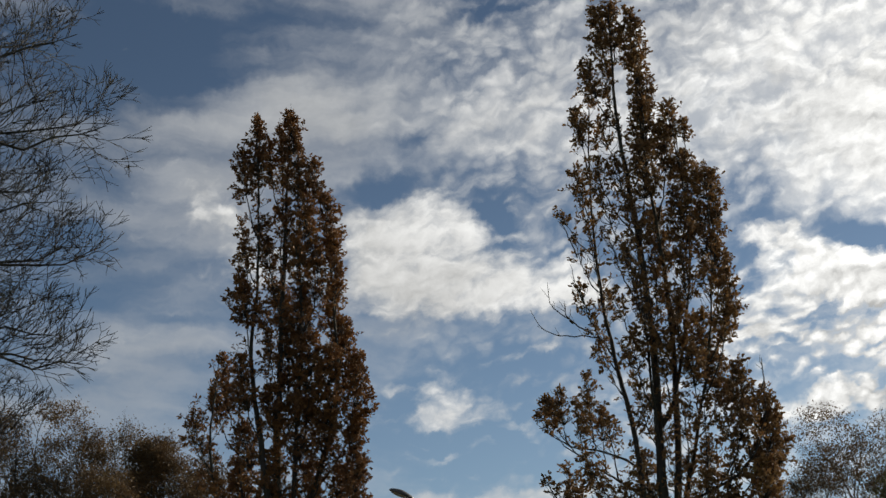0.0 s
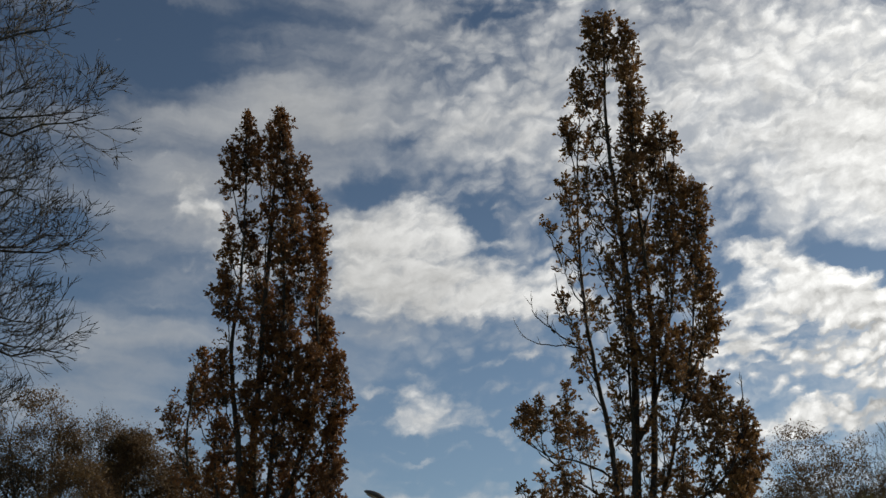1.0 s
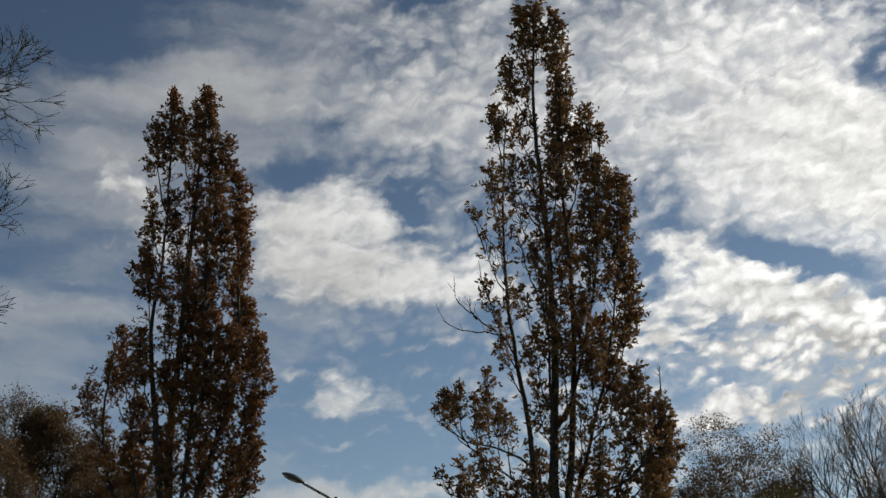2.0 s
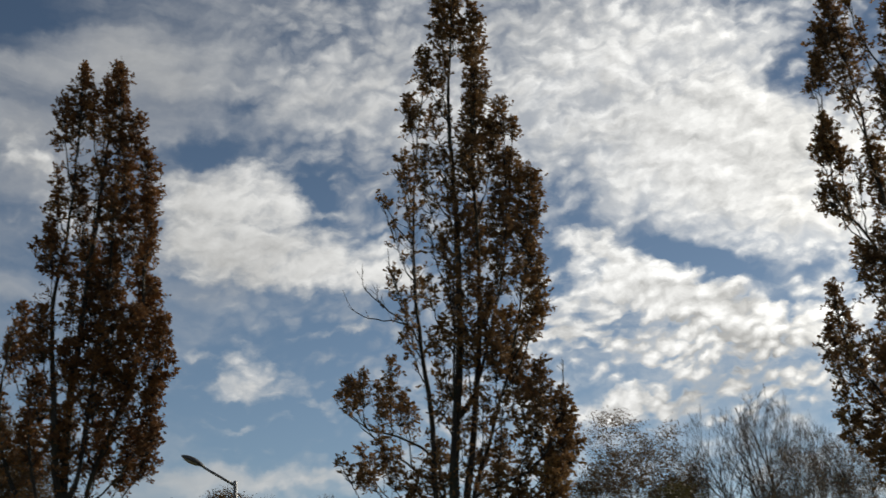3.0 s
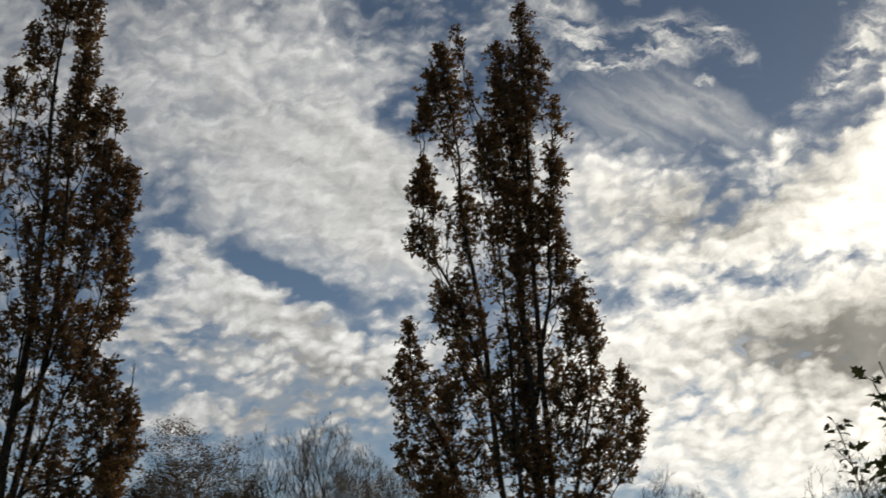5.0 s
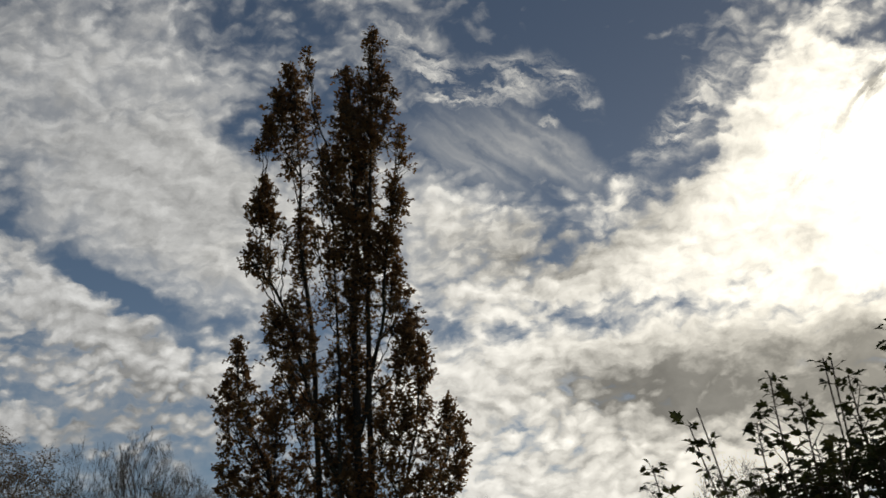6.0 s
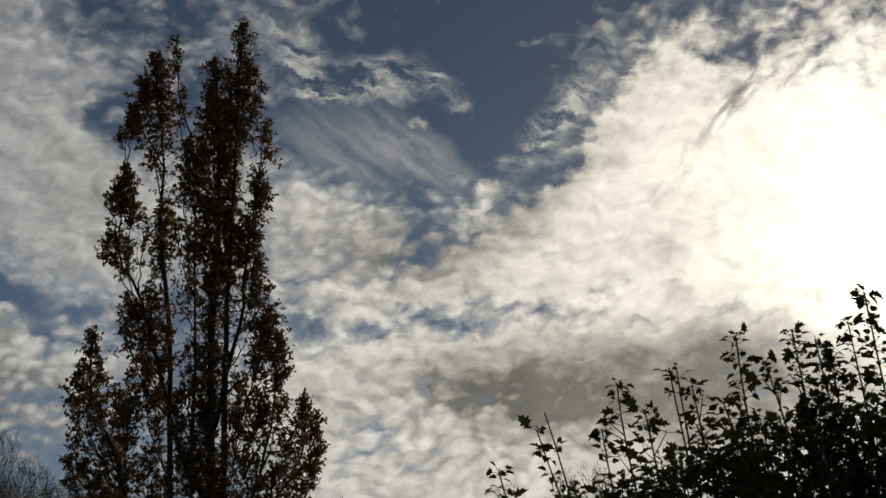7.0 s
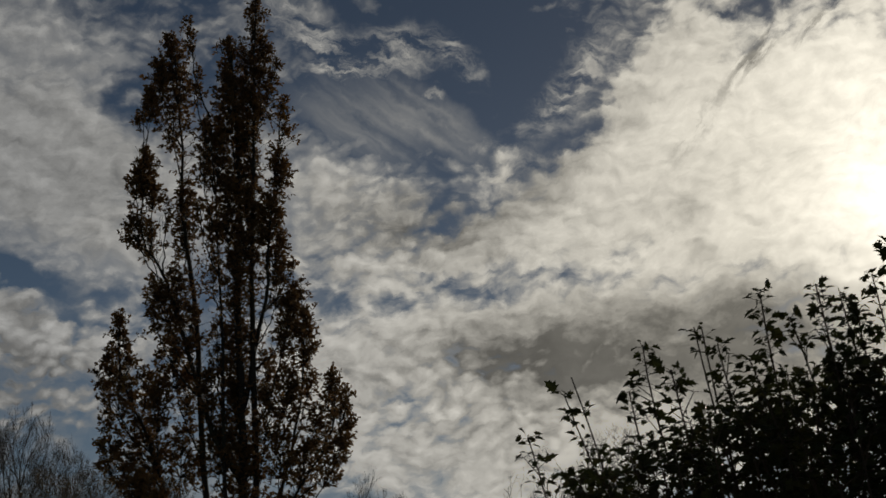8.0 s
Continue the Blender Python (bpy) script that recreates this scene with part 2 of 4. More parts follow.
air = W.nodes.new("ShaderNodeTexSky")
air.sky_type, air.sun_disc = "NISHITA", False
air.sun_elevation, air.sun_rotation = radians(SUN_EL), radians(SUN_AZ)
air.air_density, air.dust_density, air.ozone_density = 1.0, 0.2, 1.0
blue = vec_node(W, "SCALE", air.outputs[0], scale=ramp(W, height, 8, 30, 0.052, 0.034))
blue = vec_node(W, "MULTIPLY", blue, (0.95, 0.995, 1.06))
out = W.nodes.new("ShaderNodeOutputWorld")
back = W.nodes.new("ShaderNodeBackground")
link(W, mix_color(W, veil, blue, cloud), back.inputs[0])
back.inputs[1].default_value = 1.0
link(W, back.outputs[0], out.inputs[0])

sun = new("sun", bpy.data.lights.new("sun", "SUN"))
sun.data.energy, sun.data.angle, sun.data.color = 3.2, radians(3.0), (1.0, 0.88, 0.72)
sun.matrix_world = look(sun_way * 200, (0, 0, 0))

# ---- materials ----


def material(name, rough=0.8):
    m = bpy.data.materials.new(name)
    m.use_nodes = True
    return m, m.node_tree, m.node_tree.nodes["Principled BSDF"]


def colour_ramp(tree, fac, stops):
    n = tree.nodes.new("ShaderNodeValToRGB")
    feed(tree, n.inputs[0], fac)
    e = n.color_ramp.elements
    while len(e) < len(stops):
        e.new(0.5)
    for el, (p, c) in zip(e, stops):
        el.position, el.color = p, (*c, 1)
    return n.outputs[0]


def leaf_material(name, stops, see_through=0.35, rough=0.6):
    """Leaves: each one takes its own tint; patches of crown differ a little; light passes through."""
    m, t, b = material(name)
    geo = t.nodes.new("ShaderNodeNewGeometry")
    info = t.nodes.new("ShaderNodeObjectInfo")
    place = t.nodes.new("ShaderNodeTexCoord").outputs["Object"]
    patch = noise_node(t, place, 0.9, 3, 0.6).outputs[0]
    each = math_node(t, "FRACT", math_node(t, "ADD", geo.outputs["Random Per Island"], info.outputs["Random"]))
    fac = math_node(t, "ADD", math_node(t, "MULTIPLY", each, 0.45), math_node(t, "MULTIPLY_ADD", patch, 1.2, -0.4), clamp=True)
    c = colour_ramp(t, fac, stops)
    spot = ramp(t, noise_node(t, place, 60, 3, 0.6).outputs[0], 0.35, 0.7, 0.75, 1.1)
    c = vec_node(t, "SCALE", c, scale=spot)
    feed(t, b.inputs["Base Color"], c)
    b.inputs["Roughness"].default_value = rough
    b.inputs["Specular IOR Level"].default_value = 0.2
    thin = t.nodes.new("ShaderNodeBsdfTranslucent")
    feed(t, thin.inputs[0], c)
    mixer = t.nodes.new("ShaderNodeMixShader")
    mixer.inputs[0].default_value = see_through
    link(t, b.outputs[0], mixer.inputs[1])
    link(t, thin.outputs[0], mixer.inputs[2])
    link(t, mixer.outputs[0], t.nodes["Material Output"].inputs[0])
    return m


def bark_material(name, dark, light, moss=0.0):
    m, t, b = material(name)
    place = t.nodes.new("ShaderNodeTexCoord").outputs["Object"]
    long_grain = noise_node(t, mapped(t, place, scale=(9, 9, 1.6)), 3.0, 6, 0.65).outputs[0]
    blotch = noise_node(t, place, 1.2, 4, 0.6).outputs[0]
    c = colour_ramp(t, long_grain, [(0.3, dark), (0.7, light)])
    c = mix_color(t, math_node(t, "MULTIPLY", ramp(t, blotch, 0.45, 0.7), 0.35 + moss), c, (0.10, 0.11, 0.06, 1))
    feed(t, b.inputs["Base Color"], c)
    b.inputs["Roughness"].default_value = 0.9
    bump = t.nodes.new("ShaderNodeBump")
    bump.inputs["Strength"].default_value, bump.inputs["Distance"].default_value = 0.6, 0.02
    link(t, long_grain, bump.inputs["Height"])
    link(t, bump.outputs[0], b.inputs["Normal"])
    return m


def metal_material(name, colour, metallic, rough):
    m, t, b = material(name)
    place = t.nodes.new("ShaderNodeTexCoord").outputs["Object"]
    n = noise_node(t, place, 6, 6, 0.65).outputs[0]
    streak = noise_node(t, mapped(t, place, scale=(14, 14, 0.8)), 2, 4, 0.6).outputs[0]
    c = mix_color(t, ramp(t, n, 0.4, 0.7), (*colour, 1), (*[v * 0.7 for v in colour], 1))
    c = mix_color(t, math_node(t, "MULTIPLY", ramp(t, streak, 0.5, 0.75), 0.4), c, (0.12, 0.1, 0.08, 1))
    feed(t, b.inputs["Base Color"], c)
    b.inputs["Metallic"].default_value = metallic
    feed(t, b.inputs["Roughness"], ramp(t, n, 0.2, 0.8, rough - 0.1, rough + 0.15))
    return m


rust_leaves = leaf_material("rust_leaves", [(0.0, (0.13, 0.075, 0.045)), (0.35, (0.23, 0.118, 0.052)), (0.65, (0.33, 0.165, 0.06)), (0.85, (0.3, 0.185, 0.056)), (1.0, (0.19, 0.155, 0.055))], 0.2)
brown_leaves = leaf_material("brown_leaves", [(0.0, (0.14, 0.092, 0.055)), (0.35, (0.225, 0.138, 0.067)), (0.65, (0.34, 0.19, 0.078)), (0.85, (0.3, 0.205, 0.07)), (1.0, (0.19, 0.17, 0.067))], 0.24)
far_leaves = leaf_material("far_leaves", [(0.0, (0.08, 0.052, 0.03)), (0.5, (0.145, 0.092, 0.045)), (1.0, (0.145, 0.115, 0.047))])
olive_leaves = leaf_material("olive_leaves", [(0.0, (0.06, 0.055, 0.02)), (0.5, (0.1, 0.09, 0.03)), (1.0, (0.16, 0.12, 0.04))], 0.25)
green_leaves = leaf_material("green_leaves", [(0.0, (0.03, 0.034, 0.016)), (0.5, (0.055, 0.065, 0.022)), (1.0, (0.12, 0.085, 0.03))], 0.25, 0.45)
oak_bark = bark_material("oak_bark", (0.02, 0.018, 0.016), (0.06, 0.053, 0.045))
grey_bark = bark_material("grey_bark", (0.02, 0.018, 0.017), (0.06, 0.054, 0.05), 0.0)
dark_bark = bark_material("dark_bark", (0.014, 0.013, 0.012), (0.05, 0.045, 0.042))
stem_bark = bark_material("stem_bark", (0.05, 0.035, 0.025), (0.13, 0.09, 0.06))
steel = metal_material("galvanised_steel", (0.30, 0.31, 0.32), 0.8, 0.5)
lamp_paint = metal_material("lamp_paint", (0.10, 0.105, 0.11), 0.3, 0.45)

glass, t_, b_ = material("lamp_glass")
b_.inputs["Base Color"].default_value = (0.75, 0.76, 0.74, 1)
b_.inputs["Roughness"].default_value = 0.25
b_.inputs["Transmission Weight"].default_value = 0.5

grass, t_, b_ = material("grass")
place_ = t_.nodes.new("ShaderNodeTexCoord").outputs["Object"]
n1_ = noise_node(t_, place_, 0.08, 5, 0.6).outputs[0]
n2_ = noise_node(t_, place_, 14, 5, 0.7).outputs[0]
feed(t_, b_.inputs["Base Color"], mix_color(t_, ramp(t_, n1_, 0.35, 0.65), colour_ramp(t_, n2_, [(0.3, (0.03, 0.05, 0.015)), (0.7, (0.09, 0.11, 0.035))]), (0.12, 0.09, 0.045, 1)))
b_.inputs["Roughness"].default_value = 0.95

# ---- mesh helpers ----


class Soup:
    """Vertices and faces gathered for one mesh."""

    def __init__(self):
        self.v, self.f = [], []

    def tube(self, path, radii, sides=6):
        """A tapering tube along a path, closed at its tip."""
        base = len(self.v)
        for i, (p, r) in enumerate(zip(path, radii)):
            d = (path[min(i + 1, len(path) - 1)] - path[max(i - 1, 0)]).normalized()
            side = d.cross(Vector((0.31, 0.94, 0.13))).normalized()
            other = d.cross(side)
            for k in range(sides):
                a = 2 * math.pi * k / sides
                self.v.append(p + (side * math.cos(a) + other * math.sin(a)) * r)
        for i in range(len(path) - 1):
            for k in range(sides):
                a, b = base + i * sides + k, base + i * sides + (k + 1) % sides
                self.f.append((a, b, b + sides, a + sides))
        self.f.append(tuple(base + (len(path) - 1) * sides + k for k in range(sides)))
        self.f.append(tuple(base + k for k in reversed(range(sides))))

    def leaf(self, p, along, normal, length, width, fold=0.25):
        """A small leaf folded on its midrib, widest past the middle, its tip bent down."""
        side = along.cross(normal).normalized()
        up = side.cross(along)
        b = len(self.v)
        lift = up * (fold * width)
        low, wide = p + along * (0.3 * length), p + along * (0.72 * length)
        self.v += [p, low + side * (0.36 * width) + lift * 0.7, wide + side * (0.5 * width) + lift, p + along * length - up * (0.15 * length),
                   wide - side * (0.5 * width) + lift, low - side * (0.36 * width) + lift * 0.7]
        self.f += [(b, b + 1, b + 2, b + 3), (b, b + 3, b + 4, b + 5)]

    def flake(self, p, along, side, length, width):
        """The plainest leaf, for crowns far off: one slanted blade."""
        b = len(self.v)
        self.v += [p, p + along * (0.5 * length) + side * (0.5 * width), p + along * length, p + along * (0.5 * length) - side * (0.5 * width)]
        self.f.append((b, b + 1, b + 2, b + 3))

    def mesh(self, name, mat, smooth=False):
        me = bpy.data.meshes.new(name)
        me.from_pydata(self.v, [], self.f)
        me.materials.append(mat)
        if smooth:
            me.polygons.foreach_set("use_smooth", [True] * len(me.polygons))
        me.update()
        return me


def part(name, shape, mat, parent, label="", smooth=False, kind=""):
    """One mesh object under a thing or a part, from a Soup or a bmesh."""
    if isinstance(shape, Soup):
        me = shape.mesh(name, mat, smooth)
    else:
        me = bpy.data.meshes.new(name)
        shape.to_mesh(me)
        shape.free()
        me.materials.append(mat)
        if smooth:
            me.polygons.foreach_set("use_smooth", [True] * len(me.polygons))
    ob = new(name, me)
    ob.parent = parent
    return tagged(ob, label, kind=kind)


def thing(name, m, label, category, group="", kind=""):
    ob = new(name)
    ob.matrix_world = m
    return tagged(ob, label, category, group, kind)


def at_bearing(az, far, z=0.0):
    return Vector((far * math.sin(radians(az)), far * math.cos(radians(az)), z))


def bend(points, steps):
    """Points on a smooth curve (Bezier) through its control polygon's ends."""
    out = []
    n = len(points) - 1
    for i in range(steps + 1):
        t = i / steps
        p = Vector((0, 0, 0))
        for k, c in enumerate(points):
            p += c * (math.comb(n, k) * t ** k * (1 - t) ** (n - k))
        out.append(p)
    return out


def wobble(r, size):
    return Vector((r.uniform(-size, size), r.uniform(-size, size), r.uniform(-size, size)))


def any_way(r):
    return Vector((r.gauss(0, 1), r.gauss(0, 1), r.gauss(0, 1))).normalized()


# ---- ground ----
bm = bmesh.new()
bmesh.ops.create_circle(bm, cap_ends=True, radius=3000, segments=64)
ground = part("ground", bm, grass, None)
tagged(ground, "flat worn autumn grass reaching to the horizon", "ground", kind="structure")

# ---- columnar oaks ----


def smooth_line(points, steps=5):
    """A Catmull-Rom curve through the points."""
    ext = [points[0] * 2 - points[1], *points, points[-1] * 2 - points[-2]]
    out = []
    for a, b, c, d in zip(ext, ext[1:], ext[2:], ext[3:]):
        for i in range(steps):
            t = i / steps
            out.append(0.5 * (2 * b + (c - a) * t + (2 * a - 5 * b + 4 * c - d) * t * t + (3 * b - a - 3 * c + d) * t ** 3))
    return out + [points[-1]]


def columnar_oak(az, far, stems, plumes, seed, label, bare=(), shoots=1.0, skirts=34, mat=brown_leaves, leaf_len=0.08):
    """A columnar oak: stems given by where they pass (across, up), and upright plumes of leaves on limbs that spring from
    them, each with its tip (across, up), length, half width and leafiness."""
    r = random.Random(seed)
    tree = thing("oak_tree", Matrix.Translation(at_bearing(az, far)) @ Matrix.Rotation(-radians(az), 4, "Z"), label, "tree", "row of columnar oaks")
    twigs, crown = Soup(), Soup()
    wood = []
    for k, line in enumerate(stems):
        deep = 0.0 if k == 0 else r.uniform(-0.4, 0.4)
        pts = [Vector((u, deep * (1 if i else 0.6) + r.uniform(-0.06, 0.06), z)) for i, (u, z) in enumerate(line)]
        low = pts[0]
        if k == 0:
            pts = [Vector((low.x - 0.05, 0, 0)), Vector((low.x, 0, 2.5))] + pts
        else:
            trunk = [p for p in wood[0] if p.z < low.z - 0.5 - 0.8 * abs(p.x - low.x)]
            foot = trunk[-1] if trunk else wood[0][2]
            pts = [foot.copy(), foot.lerp(low, 0.5) + Vector((0.12 * (low.x - foot.x), 0, -0.05))] + pts
        path = smooth_line(pts)
        n = len(path) - 1
        path = [p + wobble(r, 0.016) if 0 < i < n else p for i, p in enumerate(path)]
        thick = (0.13 if k == 0 else 0.1 if k == 1 else 0.022 + 0.0055 * sum((b - a).length for a, b in zip(path, path[1:])))
        shape = Soup()
        shape.tube(path, [thick * ((1 - i / n) ** 0.8 * 0.93 + 0.07) + (0.06 if i == 0 and k == 0 else 0) for i in range(n + 1)], 10 if k == 0 else 7)
        part("trunk" if k == 0 else "limb", shape, oak_bark, tree, smooth=True)
        wood.append(path)
    joints = [p for path in wood for p in path]
    heart = sum(p.x for p in wood[0]) / len(wood[0])

    def clump(c, way, leaves):
        """A tuft: short shoots that part at a twig's end, leaves set along them."""
        for _ in range(3):
            d = (way * 0.8 + any_way(r) * 0.95 + Vector((0, 0, 0.2))).normalized()
            long = r.uniform(0.09, 0.21)
            twigs.tube([c, c + d * long], [0.004, 0.002], 3)
            for _ in range(max(2, leaves // 3)):
                q = c + d * long * r.uniform(0.25, 1.0)
                along = (d * 0.7 + any_way(r) * 0.9 + Vector((0, 0, -0.1))).normalized()
                ln = leaf_len * r.uniform(0.65, 1.3)
                crown.leaf(q, along, any_way(r), ln, ln * r.uniform(0.42, 0.62), r.uniform(0.1, 0.4))

    # boughs below the crown proper
    left, right = min(p[0] for p in plumes), max(p[0] for p in plumes)
    hidden = [(r.uniform(left, right) * 0.85, r.uniform(3.8, 6.8), 1.5, 0.34, 0.85) for _ in range(skirts)]
    for u, z, length, wide, leafy in list(plumes) + hidden:
        base = Vector((u, 0, z - length))
        lower = [p for p in joints if 1.6 < p.z < base.z - 0.3 and abs(p.x - heart) < abs(u - heart) + 0.05 - 0.25 * max(0.0, base.z - p.z - 0.7)] or [p for p in joints if p.z < base.z]
        steep = [p for p in lower if 0.35 + 0.6 * abs(p.x - u) < base.z - p.z < 4.5 + abs(p.x - u)] or lower
        a = min(steep, key=lambda p: abs(p.x - u) + 0.45 * (base.z - p.z))
        deep = a.y + r.uniform(-1, 1) * (0.12 + 0.45 * min(1.0, (17 - z) / 6))
        base.x += (a.x - u) * 0.15
        base.y = deep
        top = Vector((u, deep, z))
        rise = max(0.2, base.z - a.z)
        path = bend([a, a + Vector(((base.x - a.x) * 0.45, (deep - a.y) * 0.5, rise * 0.3)), base - Vector((0, 0, 0.25 * rise)), base.lerp(top, 0.4), top], 12)
        path = [p + wobble(r, 0.022) if 0 < i < 12 else p for i, p in enumerate(path)]
        thick = 0.009 + 0.0058 * (rise + length)
        limb = Soup()
        limb.tube(path, [thick * (1 - 0.88 * i / 12) for i in range(13)], 5)
        part("limb", limb, oak_bark, tree, smooth=True)
        girth = 1.15 * wide - 0.03
        count = max(4, int(215 * wide * length * leafy ** 1.1) + 1)
        for k in range(count):
            s = 0.88 * (k + r.random()) / count - (0.25 * r.random() ** 2 if r.random() < 0.4 else 0)
            body = max(0.25, s / 0.22) ** 0.5 if s < 0.22 else 0.12 + 0.88 * (1 - (s - 0.22) / 0.78) ** 0.75
            turn, out = r.uniform(0, 2 * math.pi), girth * body * r.random() ** 0.5 * r.uniform(0.75, 1.3)
            mid = base.lerp(top, s)
            c = mid + Vector((math.cos(turn) * out, math.sin(turn) * out, 0))
            root = base.lerp(top, max(0.0, s - r.uniform(0.18, 0.4) / length))
            near = min(path[5:], key=lambda p: (p - root).length)
            way = (c - near).normalized()
            elbow = near.lerp(c, 0.55) + Vector((math.cos(turn), math.sin(turn), -0.2)) * 0.04
            twigs.tube([near, elbow, c], [0.009, 0.006, 0.003], 3)
            clump(c, way, int(r.uniform(12, 21)))
        # bare twigs where the leaves have gone
        for _ in range(int(10 * (1.15 - leafy) * length) + 1):
            p = path[r.randrange(4, 12)]
            turn = r.uniform(0, 2 * math.pi)
            e = p + Vector((math.cos(turn) * wide * 0.9, math.sin(turn) * wide * 0.9, r.uniform(0.2, 0.5)))
            e.z = min(e.z, z)
            twigs.tube([p, p.lerp(e, 0.5) + Vector((math.cos(turn), math.sin(turn), -0.5)) * 0.04, e], [0.009, 0.006, 0.003], 3)
    # short leafy shoots on the stems themselves
    for path in wood:
        for p, q in zip(path, path[1:]):
            for _ in range(int((q - p).length * 9 * shoots + r.random())):
                c = p.lerp(q, r.random())
                turn, out = r.uniform(0, 2 * math.pi), r.uniform(0.08, 0.34)
                e = c + Vector((math.cos(turn) * out, math.sin(turn) * out, r.uniform(0.05, 0.35)))
                if 4 < c.z and e.z < path[-1].z - 0.25:
                    twigs.tube([c, e], [0.008, 0.003], 3)
                    clump(e, (e - c).normalized(), int(r.uniform(7, 13)))
    for line in bare:
        path = smooth_line([Vector((u, -0.3, z)) for u, z in line], 4)
        n = len(path) - 1
        path = [p + wobble(r, 0.02) for p in path]
        twigs.tube(path, [0.017 * (1 - 0.75 * i / n) for i in range(n + 1)], 5)
        for _ in range(5):
            p = path[r.randrange(2, n)]
            twigs.tube([p, p + Vector((r.uniform(-0.15, 0.05), r.uniform(-0.1, 0.1), r.uniform(0.08, 0.22)))], [0.007, 0.003], 3)
    part("branchwork", twigs, oak_bark, tree, kind="stuff")
    part("crown", crown, mat, tree, "dry brown and rust oak leaves", kind="stuff")
    return tree


# plumes, storey by storey: tip across and up, length, half width, leafiness
dense_crown = [(0.24, 16.9, 2.4, 0.26, 1), (-0.04, 16.7, 1.8, 0.16, 0.7), (-0.59, 16.7, 1.8, 0.23, 0.9), (-0.35, 16.3, 1.3, 0.13, 0.8), (-0.97, 15.8, 1.3, 0.21, 0.9),
    (0.68, 15.6, 1.2, 0.19, 0.8), (0.92, 15.0, 1.7, 0.28, 1), (0.99, 13.8, 1.6, 0.19, 1), (-1.05, 14.2, 1.0, 0.13, 0.6), (-0.66, 14.2, 1.2, 0.28, 0.5),
    (-0.05, 14.7, 1.4, 0.28, 0.5), (0.39, 14.6, 1.7, 0.28, 0.9), (-1.02, 13.4, 0.8, 0.23, 0.5), (-0.50, 13.6, 1.1, 0.23, 0.45), (0.13, 13.5, 1.2, 0.26, 0.6),
    (0.63, 13.3, 1.3, 0.28, 0.7)]
dense_upper = [(-1.07, 12.5, 1.1, 0.41, 0.9), (-0.31, 12.6, 0.9, 0.36, 1), (0.19, 12.5, 1.3, 0.36, 0.9), (0.90, 12.6, 1.5, 0.26, 1), (1.11, 11.9, 1.8, 0.28, 1),
    (1.35, 10.9, 1.9, 0.26, 1), (1.19, 9.5, 1.7, 0.28, 1), (0.67, 11.1, 2.1, 0.36, 0.9), (0.25, 11.4, 2.1, 0.36, 1), (-0.17, 11.7, 1.8, 0.32, 0.9),
    (-0.64, 11.6, 1.2, 0.16, 0.6), (-1.66, 11.2, 1.4, 0.22, 0.85), (-1.89, 10.5, 1.0, 0.18, 0.8), (-1.25, 10.8, 1.3, 0.26, 1)]
dense_middle = [(-2.25, 9.7, 0.9, 0.23, 0.5), (-2.46, 9.6, 0.6, 0.13, 0.5), (-2.09, 9.2, 1.1, 0.28, 0.4), (-1.29, 9.5, 1.1, 0.34, 0.9), (-0.61, 10.1, 1.1, 0.28, 1),
    (-0.10, 9.9, 1.5, 0.36, 0.9), (0.50, 9.6, 1.5, 0.36, 0.8), (-1.39, 8.7, 1.2, 0.39, 1), (-0.66, 8.8, 1.3, 0.36, 0.9), (0.06, 8.6, 1.3, 0.39, 0.9),
    (0.78, 8.4, 1.3, 0.36, 1), (1.21, 8.3, 1.2, 0.23, 1), (-1.95, 8.3, 1.0, 0.26, 0.7)]
dense_stems = [[(-0.62, 7.4), (-0.47, 9.9), (-0.14, 13.2), (0.23, 16.7)], [(-0.83, 7.5), (-0.93, 9.2), (-1.01, 10.7), (-0.74, 12.8), (-0.58, 16.4)], [(-0.61, 8.4),
    (-0.33, 11.7), (-0.11, 14.6)], [(-0.32, 7.4), (0.11, 11.2), (0.21, 13.5), (0.58, 15.3)], [(-0.02, 7.4), (0.79, 9.8), (0.89, 12.2), (0.86, 14.7)], [(-1.86, 7.6),
    (-1.99, 8.8), (-1.84, 10.0), (-1.67, 11.0)], [(-1.33, 7.5), (-1.41, 8.7), (-1.24, 10.6)]]
columnar_oak(-0.6, 31.0, dense_stems, dense_crown + dense_upper + dense_middle, 11, "tall columnar oak with dense rust-brown autumn leaves", mat=rust_leaves)
thin_crown = [(-0.68, 16.5, 1.2, 0.20, 1), (-0.37, 16.6, 1.2, 0.18, 1), (-0.01, 16.3, 1.3, 0.23, 1), (-0.00, 15.3, 1.4, 0.25, 1), (-0.05, 14.4, 1.2, 0.29, 1),
    (-1.02, 15.2, 1.0, 0.16, 1), (-0.69, 15.2, 1.1, 0.17, 0.5), (-1.33, 14.1, 0.8, 0.20, 0.9), (-0.91, 14.0, 0.7, 0.25, 0.55), (0.48, 14.1, 0.8, 0.23, 0.7),
    (0.76, 13.7, 0.5, 0.11, 0.8), (0.32, 13.8, 1.2, 0.28, 0.8), (0.61, 13.1, 1.0, 0.25, 1), (0.97, 12.6, 0.7, 0.23, 1), (1.11, 12.3, 0.9, 0.16, 1),
    (-1.56, 13.0, 0.7, 0.20, 0.55), (-1.17, 12.9, 0.7, 0.25, 0.5), (-0.71, 13.0, 0.9, 0.20, 0.5)]
